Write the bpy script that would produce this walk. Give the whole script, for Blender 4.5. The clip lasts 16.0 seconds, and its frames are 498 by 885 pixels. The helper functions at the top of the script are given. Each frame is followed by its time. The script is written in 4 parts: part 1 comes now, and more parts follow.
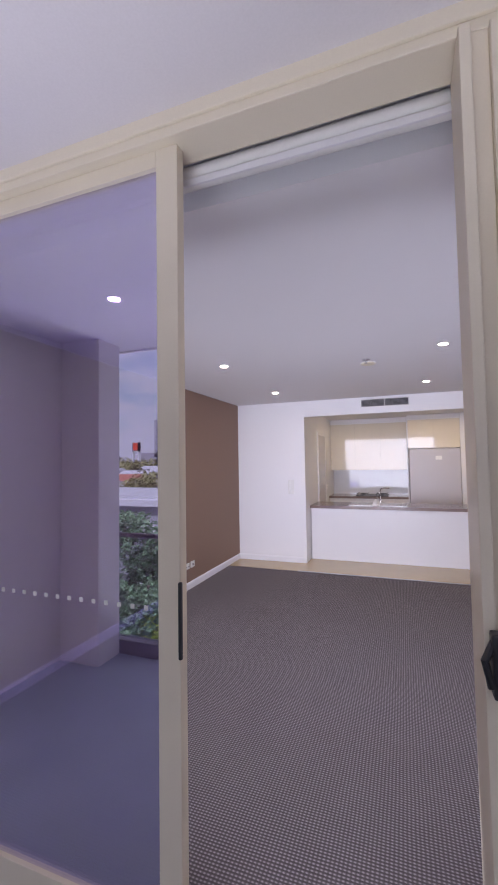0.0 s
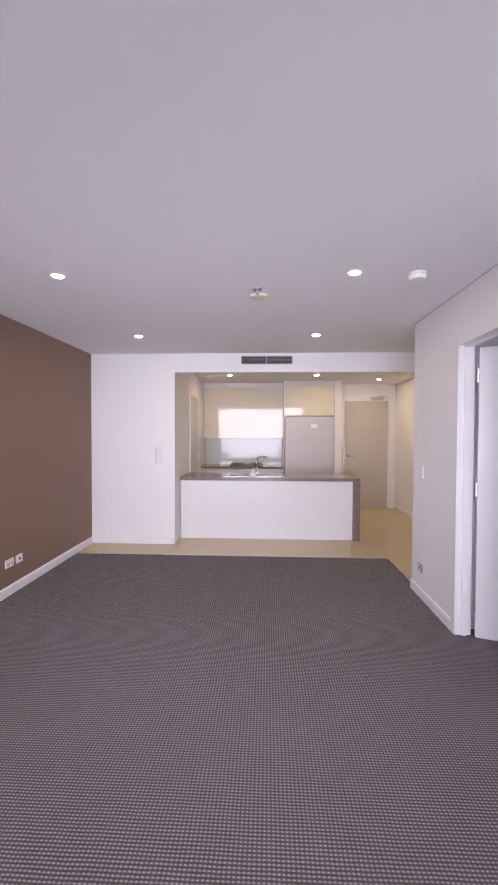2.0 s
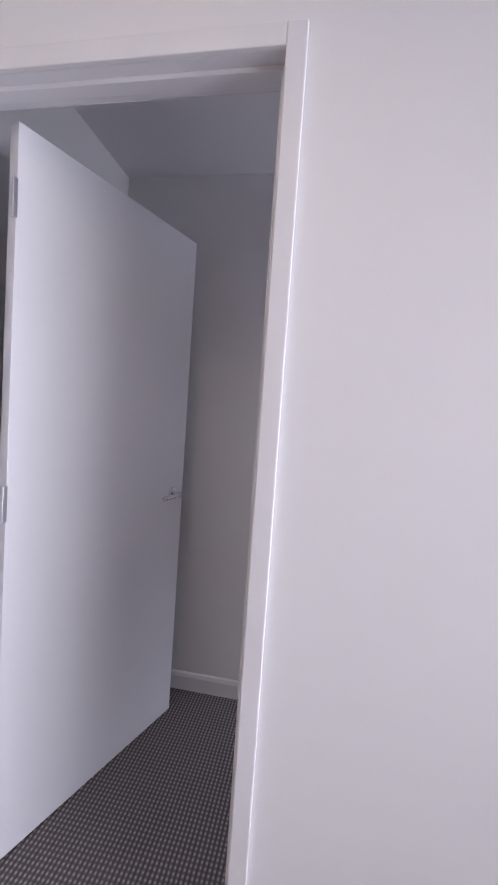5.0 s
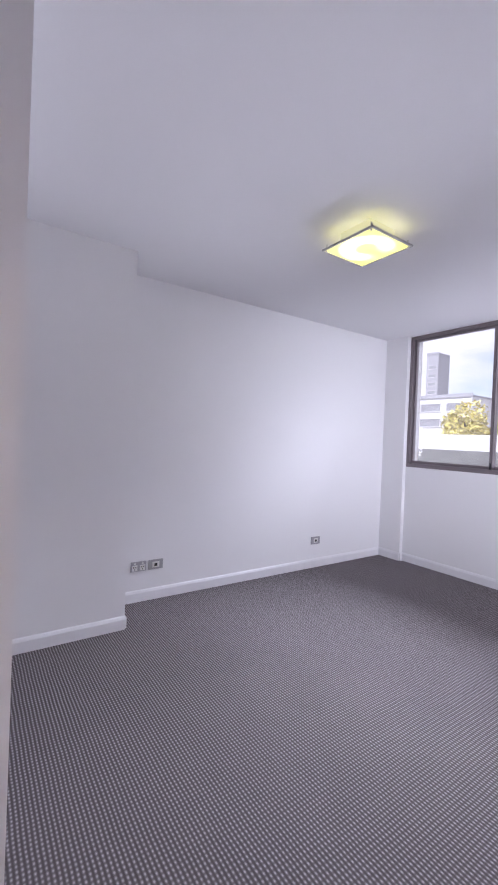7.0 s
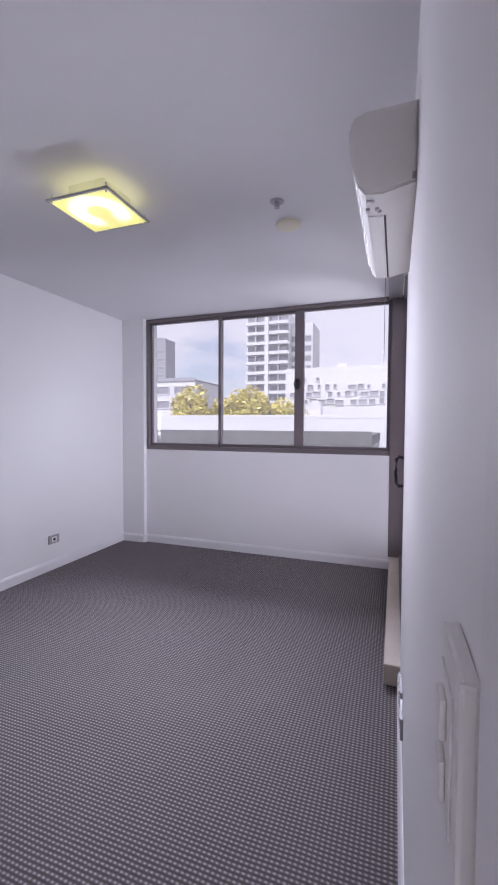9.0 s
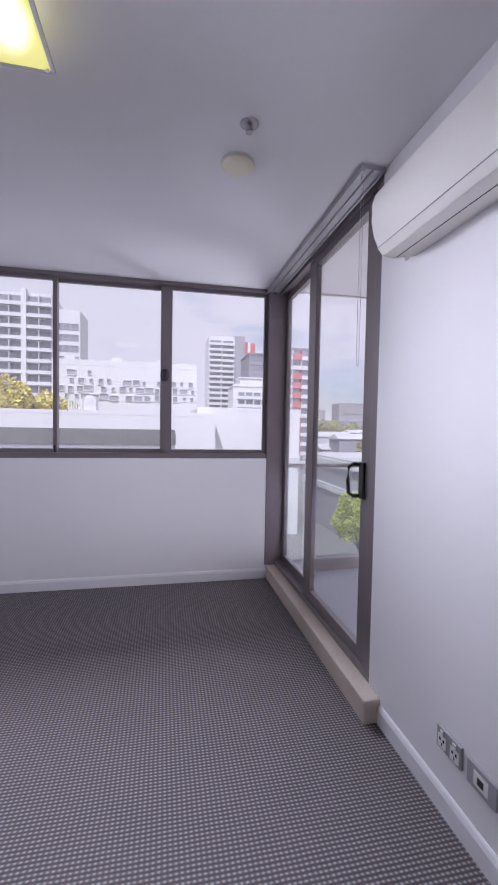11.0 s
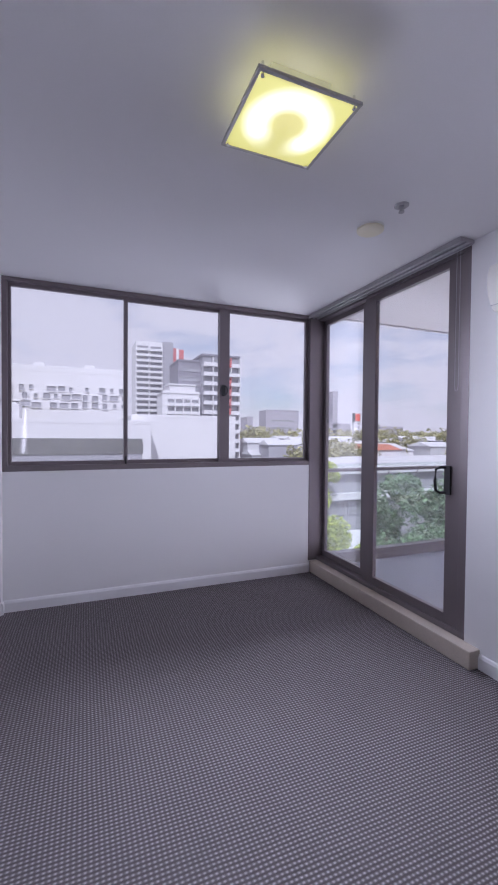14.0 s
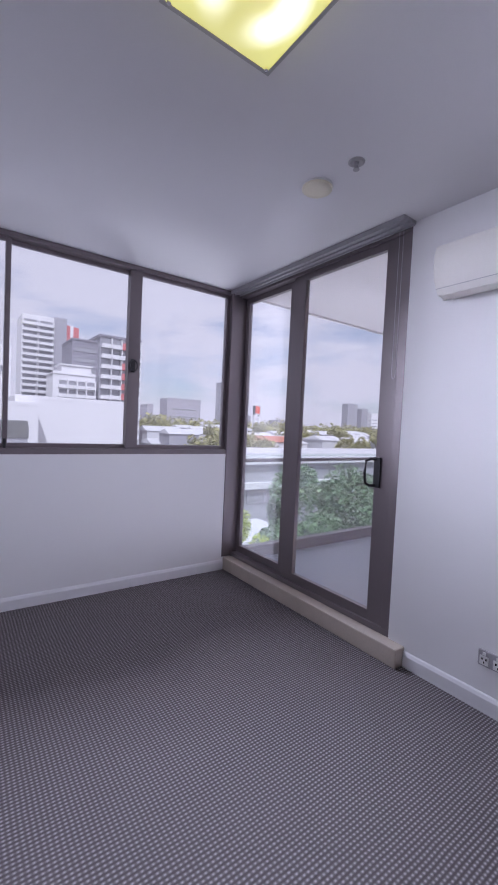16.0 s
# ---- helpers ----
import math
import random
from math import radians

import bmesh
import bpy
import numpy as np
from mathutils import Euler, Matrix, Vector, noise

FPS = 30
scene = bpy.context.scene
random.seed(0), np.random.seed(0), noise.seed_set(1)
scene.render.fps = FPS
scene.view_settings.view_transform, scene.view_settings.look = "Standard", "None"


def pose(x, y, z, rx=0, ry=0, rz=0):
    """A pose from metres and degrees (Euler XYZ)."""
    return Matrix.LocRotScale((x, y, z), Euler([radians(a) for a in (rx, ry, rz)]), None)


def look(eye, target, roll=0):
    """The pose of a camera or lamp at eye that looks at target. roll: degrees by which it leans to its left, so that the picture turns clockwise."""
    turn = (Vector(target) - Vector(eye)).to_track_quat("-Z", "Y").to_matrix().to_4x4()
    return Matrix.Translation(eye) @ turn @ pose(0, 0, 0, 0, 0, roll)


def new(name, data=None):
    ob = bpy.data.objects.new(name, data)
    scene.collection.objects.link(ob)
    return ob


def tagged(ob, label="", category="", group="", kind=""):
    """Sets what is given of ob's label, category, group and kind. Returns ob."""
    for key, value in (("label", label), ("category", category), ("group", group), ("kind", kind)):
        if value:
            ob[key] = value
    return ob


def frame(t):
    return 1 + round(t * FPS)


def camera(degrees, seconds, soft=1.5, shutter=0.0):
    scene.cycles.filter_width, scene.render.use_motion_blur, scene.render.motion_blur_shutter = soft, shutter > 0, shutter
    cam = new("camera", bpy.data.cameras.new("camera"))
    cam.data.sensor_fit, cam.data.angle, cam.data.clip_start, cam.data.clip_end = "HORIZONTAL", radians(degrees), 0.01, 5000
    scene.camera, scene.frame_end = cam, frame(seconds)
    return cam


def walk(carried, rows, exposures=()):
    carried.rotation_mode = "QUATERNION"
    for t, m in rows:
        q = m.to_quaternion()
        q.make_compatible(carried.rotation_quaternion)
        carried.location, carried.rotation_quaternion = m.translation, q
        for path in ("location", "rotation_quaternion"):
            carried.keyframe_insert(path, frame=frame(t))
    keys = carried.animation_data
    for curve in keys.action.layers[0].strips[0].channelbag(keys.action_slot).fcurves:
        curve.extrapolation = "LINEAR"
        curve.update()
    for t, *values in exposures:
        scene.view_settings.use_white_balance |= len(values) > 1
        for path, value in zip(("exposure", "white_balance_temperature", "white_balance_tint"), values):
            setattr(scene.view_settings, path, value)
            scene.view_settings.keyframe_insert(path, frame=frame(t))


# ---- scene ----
cam = camera(62.6, 16.0, 2.0)
PATH = [
    (0, (-1.145, 0.176, 1.547), (-1.849, 2.045, 1.641), -0.9),
    (0.5, (-1.209, 0.353, 1.515), (-1.669, 2.298, 1.596), -0.4),
    (1, (-1.264, 0.618, 1.445), (-1.604, 2.589, 1.495), 0.2),
    (1.5, (-1.36, 0.897, 1.462), (-1.572, 2.886, 1.448), 0.1),
    (2, (-1.364, 1.106, 1.455), (-1.454, 3.103, 1.405), 0.2),
    (2.5, (-1.309, 1.328, 1.44), (-1.145, 3.321, 1.4), 0.6),
    (3, (-1.325, 1.593, 1.386), (-0.611, 3.462, 1.402), 2.7),
    (3.5, (-1.334, 2.0, 1.358), (-0.018, 3.506, 1.388), 1.6),
    (4, (-1.254, 2.435, 1.323), (0.416, 3.536, 1.373), 2.7),
    (4.2, (-1.2, 2.61, 1.338), (0.57, 3.555, 1.35), 3.1),
    (6.3, (-0.208, 3.668, 1.232), (1.691, 3.043, 1.196), 2.9),
    (6.5, (-0.136, 3.651, 1.183), (1.703, 2.865, 1.19), 2.4),
    (7, (0.008, 3.597, 1.261), (1.658, 2.467, 1.24), 2.3),
    (7.5, (0.097, 3.623, 1.26), (1.487, 2.186, 1.238), 1.8),
    (8, (0.09, 3.585, 1.265), (1.227, 1.94, 1.226), 1.5),
    (8.5, (0.109, 3.553, 1.271), (1.006, 1.766, 1.209), 0.8),
    (9, (0.143, 3.516, 1.276), (0.816, 1.634, 1.197), 0.3),
    (9.5, (0.259, 3.392, 1.25), (0.693, 1.442, 1.168), 0.4),
    (10, (0.488, 3.163, 1.272), (0.655, 1.172, 1.192), 0.8),
    (10.2, (0.593, 3.077, 1.275), (0.639, 1.079, 1.198), 0.8),
    (12.3, (1.78, 2.991, 1.316), (0.922, 1.186, 1.242), 0.5),
    (12.5, (1.885, 3.006, 1.296), (0.998, 1.215, 1.227), 0.1),
    (13, (2.052, 2.991, 1.287), (1.114, 1.226, 1.222), 0.0),
    (13.5, (2.134, 3.019, 1.303), (1.255, 1.223, 1.248), 0.2),
    (14, (2.163, 3.051, 1.312), (1.418, 1.195, 1.268), 0.5),
    (14.5, (2.165, 3.049, 1.305), (1.627, 1.123, 1.269), 0.7),
    (15, (2.172, 3.04, 1.301), (1.711, 1.095, 1.235), 0.6),
    (15.5, (2.142, 2.954, 1.277), (1.407, 1.097, 1.18), 2.0),
    (16, (2.116, 2.683, 1.273), (0.949, 1.06, 1.193), 2.7),
]
EXPOSURES = [(0.0, 0.05, 5650, 21), (0.6, 0.0, 5650, 20), (1.5, 0.22, 5900, 20), (2.5, 0.22, 5900, 19), (4.0, 0.18, 5750, 16), (5.5, 0.55, 5800, 15), (6.3, 1.28, 5850, 15), (7.1, 1.2, 5850, 17), (8.2, 0.85, 5850, 20), (9.5, 0.74, 5900, 19), (12.3, 0.5, 5700, 20), (16.0, 0.46, 5600, 20)]
walk(cam, [(t, look(eye, target, roll)) for t, eye, target, roll in PATH], EXPOSURES)

# ---- light ----
SUN_EL, SUN_AZ = 52, 25
world = bpy.data.worlds.new("sky")
scene.world = world
world.use_nodes = True
wn, wl = world.node_tree.nodes, world.node_tree.links
bg = wn["Background"]
sky = wn.new("ShaderNodeTexSky")
sky.sky_type, sky.sun_disc = "NISHITA", False
sky.sun_elevation, sky.sun_rotation = radians(SUN_EL), radians(SUN_AZ)
sky.altitude, sky.air_density, sky.dust_density = 40, 1.0, 1.2
coord = wn.new("ShaderNodeTexCoord")
stretch = wn.new("ShaderNodeMapping")
stretch.inputs["Scale"].default_value = (2.2, 2.2, 7.0)
cloud = wn.new("ShaderNodeTexNoise")
cloud.inputs["Scale"].default_value, cloud.inputs["Detail"].default_value = 1.6, 8
cloud.inputs["Roughness"].default_value = 0.58
ramp = wn.new("ShaderNodeValToRGB")
ramp.color_ramp.elements[0].position, ramp.color_ramp.elements[1].position = 0.20, 0.50
mixc = wn.new("ShaderNodeMix")
mixc.data_type = "RGBA"
mixc.inputs[7].default_value = (8.0, 7.5, 7.7, 1)
wl.new(coord.outputs["Generated"], stretch.inputs["Vector"])
wl.new(stretch.outputs["Vector"], cloud.inputs["Vector"])
wl.new(cloud.outputs["Fac"], ramp.inputs["Fac"])
wl.new(ramp.outputs["Color"], mixc.inputs[0])
wl.new(sky.outputs["Color"], mixc.inputs[6])
wl.new(mixc.outputs[2], bg.inputs["Color"])
bg.inputs["Strength"].default_value = 0.076

sun = new("sun", bpy.data.lights.new("sun", "SUN"))
sun.data.energy, sun.data.angle, sun.data.color = 2.9, radians(0.5), (1.0, 0.96, 0.9)
sun.matrix_world = look((0, 0, 0), (-math.sin(radians(SUN_AZ)), -math.cos(radians(SUN_AZ)), -math.tan(radians(SUN_EL))))


def sky_lamp(name, eye, target, wide, high, watts, colour):
    """An added area lamp that stands in for daylight at an opening."""
    lamp = new(name, bpy.data.lights.new(name, "AREA"))
    lamp.data.shape, lamp.data.size, lamp.data.size_y = "RECTANGLE", wide, high
    lamp.data.energy, lamp.data.color = watts, colour
    lamp.matrix_world = look(eye, target)
    return lamp


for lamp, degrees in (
        # stand-in lamps in the bedroom window's opening: up to the ceiling, down to the floor, and to either side wall
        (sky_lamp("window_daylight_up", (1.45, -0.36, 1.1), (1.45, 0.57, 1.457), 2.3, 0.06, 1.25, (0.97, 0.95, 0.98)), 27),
        (sky_lamp("window_daylight_down", (1.45, -0.36, 2.36), (1.45, 0.35, 1.65), 2.3, 0.06, 8, (0.93, 0.95, 1.0)), 48),
        (sky_lamp("window_daylight_east", (0.36, -0.3, 1.72), (1.21, 0.23, 1.70), 0.2, 1.2, 0.25, (0.95, 0.95, 1.0)), 46),
        (sky_lamp("window_daylight_west", (2.62, -0.3, 1.75), (1.89, 0.37, 1.67), 0.2, 1.2, 1.9, (0.97, 0.95, 1.0)), 29),
        # stand-in lamp in the balcony door's opening
        (sky_lamp("door_daylight", (0.11, 0.5, 1.25), (1.07, 0.24, 1.25), 1.5, 2.1, 6.0, (0.97, 0.96, 1.0)), 94),
        # added lamps: an unseen one below the slab for light thrown up by the street, and one across the open side of
        # the living room
        (sky_lamp("balcony_bounce_fill", (-1.9, -2.4, -1.8), (-1.9, 0.7, 2.5), 3.6, 0.8, 27, (1.0, 0.97, 0.95)), 64),
        (sky_lamp("living_daylight", (-1.85, 1.345, 1.2), (-1.85, 4.0, 1.0), 3.4, 2.2, 54, (1.0, 0.97, 0.97)), 105)):
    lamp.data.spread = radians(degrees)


# ---- materials ----
def mat(name, colour, rough=0.5, metal=0.0, vary=0.06, scale=3.0, grain=120.0, bump=0.05, coat=0.0, spec=0.5):
    m = bpy.data.materials.new(name)
    m.use_nodes = True
    n, l = m.node_tree.nodes, m.node_tree.links
    p = n["Principled BSDF"]
    p.inputs["Roughness"].default_value, p.inputs["Metallic"].default_value = rough, metal
    p.inputs["Coat Weight"].default_value = coat
    p.inputs["Specular IOR Level"].default_value = spec
    tc = n.new("ShaderNodeTexCoord")
    big, fine = n.new("ShaderNodeTexNoise"), n.new("ShaderNodeTexNoise")
    big.inputs["Scale"].default_value, big.inputs["Detail"].default_value = scale, 4
    fine.inputs["Scale"].default_value, fine.inputs["Detail"].default_value = grain, 3
    l.new(tc.outputs["Object"], big.inputs["Vector"])
    l.new(tc.outputs["Object"], fine.inputs["Vector"])
    mid = n.new("ShaderNodeMath")
    mid.operation = "ADD"
    l.new(big.outputs["Fac"], mid.inputs[0])
    l.new(fine.outputs["Fac"], mid.inputs[1])
    rng = n.new("ShaderNodeMapRange")
    rng.inputs["From Min"].default_value, rng.inputs["From Max"].default_value = 0.6, 1.4
    rng.inputs["To Min"].default_value, rng.inputs["To Max"].default_value = 1 - vary, 1 + vary
    l.new(mid.outputs[0], rng.inputs["Value"])
    sc = n.new("ShaderNodeVectorMath")
    sc.operation = "SCALE"
    sc.inputs[0].default_value = colour
    l.new(rng.outputs["Result"], sc.inputs["Scale"])
    l.new(sc.outputs["Vector"], p.inputs["Base Color"])
    b = n.new("ShaderNodeBump")
    b.inputs["Strength"].default_value, b.inputs["Distance"].default_value = bump, 0.004
    l.new(fine.outputs["Fac"], b.inputs["Height"])
    l.new(b.outputs["Normal"], p.inputs["Normal"])
    return m


def carpet(name):
    """Woven loop pile: rows of pale loops on a dark ground."""
    m = mat(name, (0.092, 0.079, 0.081), 0.95, vary=0.16, scale=1.2, grain=300, spec=0.1)
    n, l = m.node_tree.nodes, m.node_tree.links
    p = n["Principled BSDF"]
    tc = n.new("ShaderNodeTexCoord")
    sep = n.new("ShaderNodeSeparateXYZ")
    warp = n.new("ShaderNodeTexNoise")
    warp.inputs["Scale"].default_value = 6
    l.new(tc.outputs["Object"], warp.inputs["Vector"])
    l.new(tc.outputs["Object"], sep.inputs["Vector"])

    def op(kind, a, b=None):
        q = n.new("ShaderNodeMath")
        q.operation = kind
        for i, v in enumerate((a, b)):
            if v is None:
                continue
            if isinstance(v, (int, float)):
                q.inputs[i].default_value = v
            else:
                l.new(v, q.inputs[i])
        return q.outputs[0]

    shift = op("MULTIPLY", warp.outputs["Fac"], 0.006)
    sx = op("SINE", op("MULTIPLY", op("ADD", sep.outputs["X"], shift), 2 * math.pi / 0.0165))
    sy = op("SINE", op("MULTIPLY", op("ADD", sep.outputs["Y"], shift), 2 * math.pi / 0.0145))
    hx = op("MULTIPLY", op("ADD", sx, 1.0), 0.5)
    hy = op("MULTIPLY", op("ADD", sy, 1.0), 0.5)
    loop = op("POWER", op("MULTIPLY", op("ADD", op("MULTIPLY", hx, 0.68), 0.32), hy), 1.35)
    old = p.inputs["Base Color"].links[0].from_socket
    mix = n.new("ShaderNodeMix")
    mix.data_type = "RGBA"
    l.new(loop, mix.inputs[0])
    l.new(old, mix.inputs[6])
    mix.inputs[7].default_value = (0.40, 0.37, 0.385, 1)
    l.new(mix.outputs[2], p.inputs["Base Color"])
    b = n.new("ShaderNodeBump")
    b.inputs["Strength"].default_value, b.inputs["Distance"].default_value = 0.7, 0.004
    l.new(loop, b.inputs["Height"])
    l.new(b.outputs["Normal"], p.inputs["Normal"])
    return m


def glass(name, tint, mirror=None, veil=0.0):
    m = bpy.data.materials.new(name)
    m.use_nodes = True
    n, l = m.node_tree.nodes, m.node_tree.links
    n.remove(n["Principled BSDF"])
    clear, gloss, mix = n.new("ShaderNodeBsdfTransparent"), n.new("ShaderNodeBsdfGlossy"), n.new("ShaderNodeMixShader")
    clear.inputs["Color"].default_value = tint
    gloss.inputs["Roughness"].default_value = 0.0
    gloss.inputs["Color"].default_value = (0.95, 0.95, 1.0, 1)
    if mirror is None:
        f, up, sc = n.new("ShaderNodeLayerWeight"), n.new("ShaderNodeMath"), n.new("ShaderNodeMath")
        f.inputs["Blend"].default_value = 0.5
        up.operation, up.inputs[1].default_value = "POWER", 5.0
        sc.operation, sc.inputs[1].default_value, sc.inputs[2].default_value = "MULTIPLY_ADD", 0.5, 0.02
        l.new(f.outputs["Facing"], up.inputs[0])
        l.new(up.outputs[0], sc.inputs[0])
        l.new(sc.outputs[0], mix.inputs[0])
    else:
        mix.inputs[0].default_value = mirror
    # translucent veil in the pane washes out the view, standing in for glare
    glare, glare_mix = n.new("ShaderNodeBsdfTranslucent"), n.new("ShaderNodeMixShader")
    glare.inputs["Color"].default_value, glare_mix.inputs[0].default_value = (0.9, 0.88, 0.9, 1), veil
    l.new(clear.outputs[0], glare_mix.inputs[1])
    l.new(glare.outputs[0], glare_mix.inputs[2])
    l.new(glare_mix.outputs[0], mix.inputs[1])
    l.new(gloss.outputs[0], mix.inputs[2])
    l.new(mix.outputs[0], n["Material Output"].inputs["Surface"])
    return m


def glow(name, colour, strength):
    m = bpy.data.materials.new(name)
    m.use_nodes = True
    n, l = m.node_tree.nodes, m.node_tree.links
    p = n["Principled BSDF"]
    p.inputs["Base Color"].default_value = (*colour, 1)
    p.inputs["Emission Color"].default_value = (*colour, 1)
    p.inputs["Emission Strength"].default_value = strength
    return m


WHITE = mat("white_wall_paint", (0.85, 0.84, 0.85), 0.55, vary=0.015, scale=0.8, grain=260, bump=0.04)
CEIL = mat("ceiling_paint", (0.81, 0.80, 0.82), 0.8, vary=0.015, scale=0.7, grain=260, bump=0.03)
BROWN = mat("taupe_wall_paint", (0.25, 0.158, 0.112), 0.6, vary=0.03, scale=0.9, grain=260, bump=0.04)
TRIM = mat("white_gloss_trim", (0.82, 0.81, 0.83), 0.42, vary=0.01, grain=60, bump=0.02)
DOOR = mat("white_door_paint", (0.80, 0.79, 0.82), 0.3, vary=0.012, grain=80, bump=0.02)
CARPET = carpet("loop_carpet")
TILE = mat("cream_floor_tile", (0.55, 0.43, 0.25), 0.25, vary=0.06, scale=2.5, grain=60, bump=0.02)
BALTILE = mat("grey_balcony_tile", (0.36, 0.38, 0.44), 0.6, vary=0.12, scale=3, grain=90, bump=0.08)
BRONZE = mat("taupe_aluminium", (0.195, 0.165, 0.175), 0.36, 0.2, vary=0.06, scale=4, grain=200, bump=0.02)
CREAM = mat("cream_aluminium", (0.79, 0.71, 0.55), 0.4, 0.0, vary=0.03, scale=3, grain=200, bump=0.02)
STONE = mat("beige_stone_sill", (0.55, 0.48, 0.41), 0.5, vary=0.08, scale=9, grain=90, bump=0.05)
BENCH = mat("brown_stone_benchtop", (0.22, 0.165, 0.15), 0.16, vary=0.25, scale=30, grain=200, bump=0.01)
PANEL = mat("white_laminate", (0.80, 0.79, 0.80), 0.25, vary=0.01, grain=50, bump=0.01)
GLOSSY = mat("cream_gloss_laminate", (0.72, 0.66, 0.55), 0.06, vary=0.02, grain=50, bump=0.0, coat=0.6)
SPLASH = mat("white_glass_splashback", (0.74, 0.74, 0.76), 0.05, vary=0.01, grain=40, bump=0.0, coat=0.5)
STEEL = mat("brushed_steel", (0.55, 0.54, 0.55), 0.3, 0.9, vary=0.08, scale=5, grain=300, bump=0.03)
FRIDGE = mat("silver_fridge_enamel", (0.52, 0.50, 0.53), 0.4, 0.1, vary=0.03, scale=2, grain=200, bump=0.02)
CHROME = mat("chrome", (0.75, 0.75, 0.78), 0.12, 1.0, vary=0.02, grain=80, bump=0.0)
BLACK = mat("black_plastic", (0.02, 0.02, 0.024), 0.35, vary=0.2, grain=120, bump=0.03)
DARK = mat("dark_slot", (0.03, 0.03, 0.03), 0.7, vary=0.1, grain=90)
GREYP = mat("grey_plastic_plate", (0.42, 0.41, 0.43), 0.35, 0.3, vary=0.03, grain=160, bump=0.02)
CREAMP = mat("aged_cream_plastic", (0.80, 0.75, 0.60), 0.4, vary=0.03, grain=120, bump=0.02)
WHITEP = mat("white_plastic", (0.82, 0.81, 0.79), 0.3, vary=0.015, grain=120, bump=0.02)
RENDER = mat("balcony_render", (0.73, 0.69, 0.69), 0.8, vary=0.04, scale=2, grain=150, bump=0.1)
# the veil share puts outside glare into the panes
CLEAR = glass("clear_glass_with_glare", (0.94, 0.95, 0.96, 1), None, 0.10)
RAILGLASS = glass("green_edge_glass", (0.90, 0.935, 0.915, 1))
MIRROR = glass("violet_solar_glass", (0.58, 0.52, 0.86, 1), 0.5)
LED = glow("white_downlight", (1.0, 0.78, 0.55), 220)
KLED = glow("warm_downlight", (1.0, 0.74, 0.36), 420)


def lamp_glass(name):
    """Frosted glass lit from behind by a ring of tube."""
    m = glow(name, (0.97, 0.93, 0.45), 1.0)
    n, l = m.node_tree.nodes, m.node_tree.links
    p = n["Principled BSDF"]
    tc, ln, r = n.new("ShaderNodeTexCoord"), n.new("ShaderNodeVectorMath"), n.new("ShaderNodeValToRGB")
    flat = n.new("ShaderNodeVectorMath")
    flat.operation, flat.inputs[1].default_value = "MULTIPLY", (5.0, 5.0, 0)
    ln.operation = "LENGTH"
    l.new(tc.outputs["Object"], flat.inputs[0])
    l.new(flat.outputs[0], ln.inputs[0])
    l.new(ln.outputs["Value"], r.inputs["Fac"])
    e = r.color_ramp.elements
    e[0].position, e[0].color = 0.24, (0.56, 0.50, 0.13, 1)
    e[1].position, e[1].color = 0.80, (0.52, 0.49, 0.09, 1)
    q = r.color_ramp.elements.new(0.45)
    q.color = (1.45, 1.38, 0.95, 1)
    q = r.color_ramp.elements.new(0.56)
    q.color = (1.45, 1.38, 0.95, 1)
    way, sep, gap, mix = n.new("ShaderNodeVectorMath"), n.new("ShaderNodeSeparateXYZ"), n.new("ShaderNodeMapRange"), n.new("ShaderNodeMix")
    way.operation = "NORMALIZE"
    l.new(flat.outputs[0], way.inputs[0])
    l.new(way.outputs[0], sep.inputs[0])
    l.new(sep.outputs["Y"], gap.inputs["Value"])
    gap.inputs["From Min"].default_value, gap.inputs["From Max"].default_value = -1.0, -0.62
    mix.data_type = "RGBA"
    mix.inputs[6].default_value = (0.47, 0.43, 0.09, 1)
    l.new(gap.outputs["Result"], mix.inputs[0])
    l.new(r.outputs["Color"], mix.inputs[7])
    l.new(mix.outputs[2], p.inputs["Emission Color"])
    p.inputs["Emission Strength"].default_value = 0.82
    return m


GLOWGLASS = lamp_glass("lamp_glass")
TRAY = glow("lamp_tray", (0.62, 0.60, 0.38), 0.22)


# ---- builders ----
def box(bm, x0, y0, z0, x1, y1, z1, bevel=0.0):
    b = bmesh.new() if bevel else bm
    v = [b.verts.new((x, y, z)) for z in (z0, z1) for y in (y0, y1) for x in (x0, x1)]
    for f in ((0, 2, 3, 1), (4, 5, 7, 6), (0, 1, 5, 4), (1, 3, 7, 5), (3, 2, 6, 7), (2, 0, 4, 6)):
        b.faces.new([v[i] for i in f])
    if bevel:
        bmesh.ops.bevel(b, geom=b.edges[:], offset=bevel, segments=2, affect="EDGES", profile=0.6)
        me = bpy.data.meshes.new("piece")
        b.to_mesh(me)
        b.free()
        bm.from_mesh(me)
        bpy.data.meshes.remove(me)
    return bm


def boxes(*rows, bevel=0.0):
    bm = bmesh.new()
    for r in rows:
        box(bm, *r, bevel=bevel)
    return bm


def lathe(profile, seg=24, at=(0, 0, 0), turn=None):
    """Rings of (radius, z), turned about z, then posed."""
    bm = bmesh.new()
    rings = []
    for r, z in profile:
        rings.append([bm.verts.new((r * math.cos(2 * math.pi * i / seg), r * math.sin(2 * math.pi * i / seg), z)) for i in range(seg)])
    for a, b in zip(rings, rings[1:]):
        for i in range(seg):
            bm.faces.new((a[i], a[(i + 1) % seg], b[(i + 1) % seg], b[i]))
    bm.faces.new(rings[0][::-1])
    bm.faces.new(rings[-1])
    bm.transform(Matrix.Translation(at) @ (turn or Matrix()))
    return bm


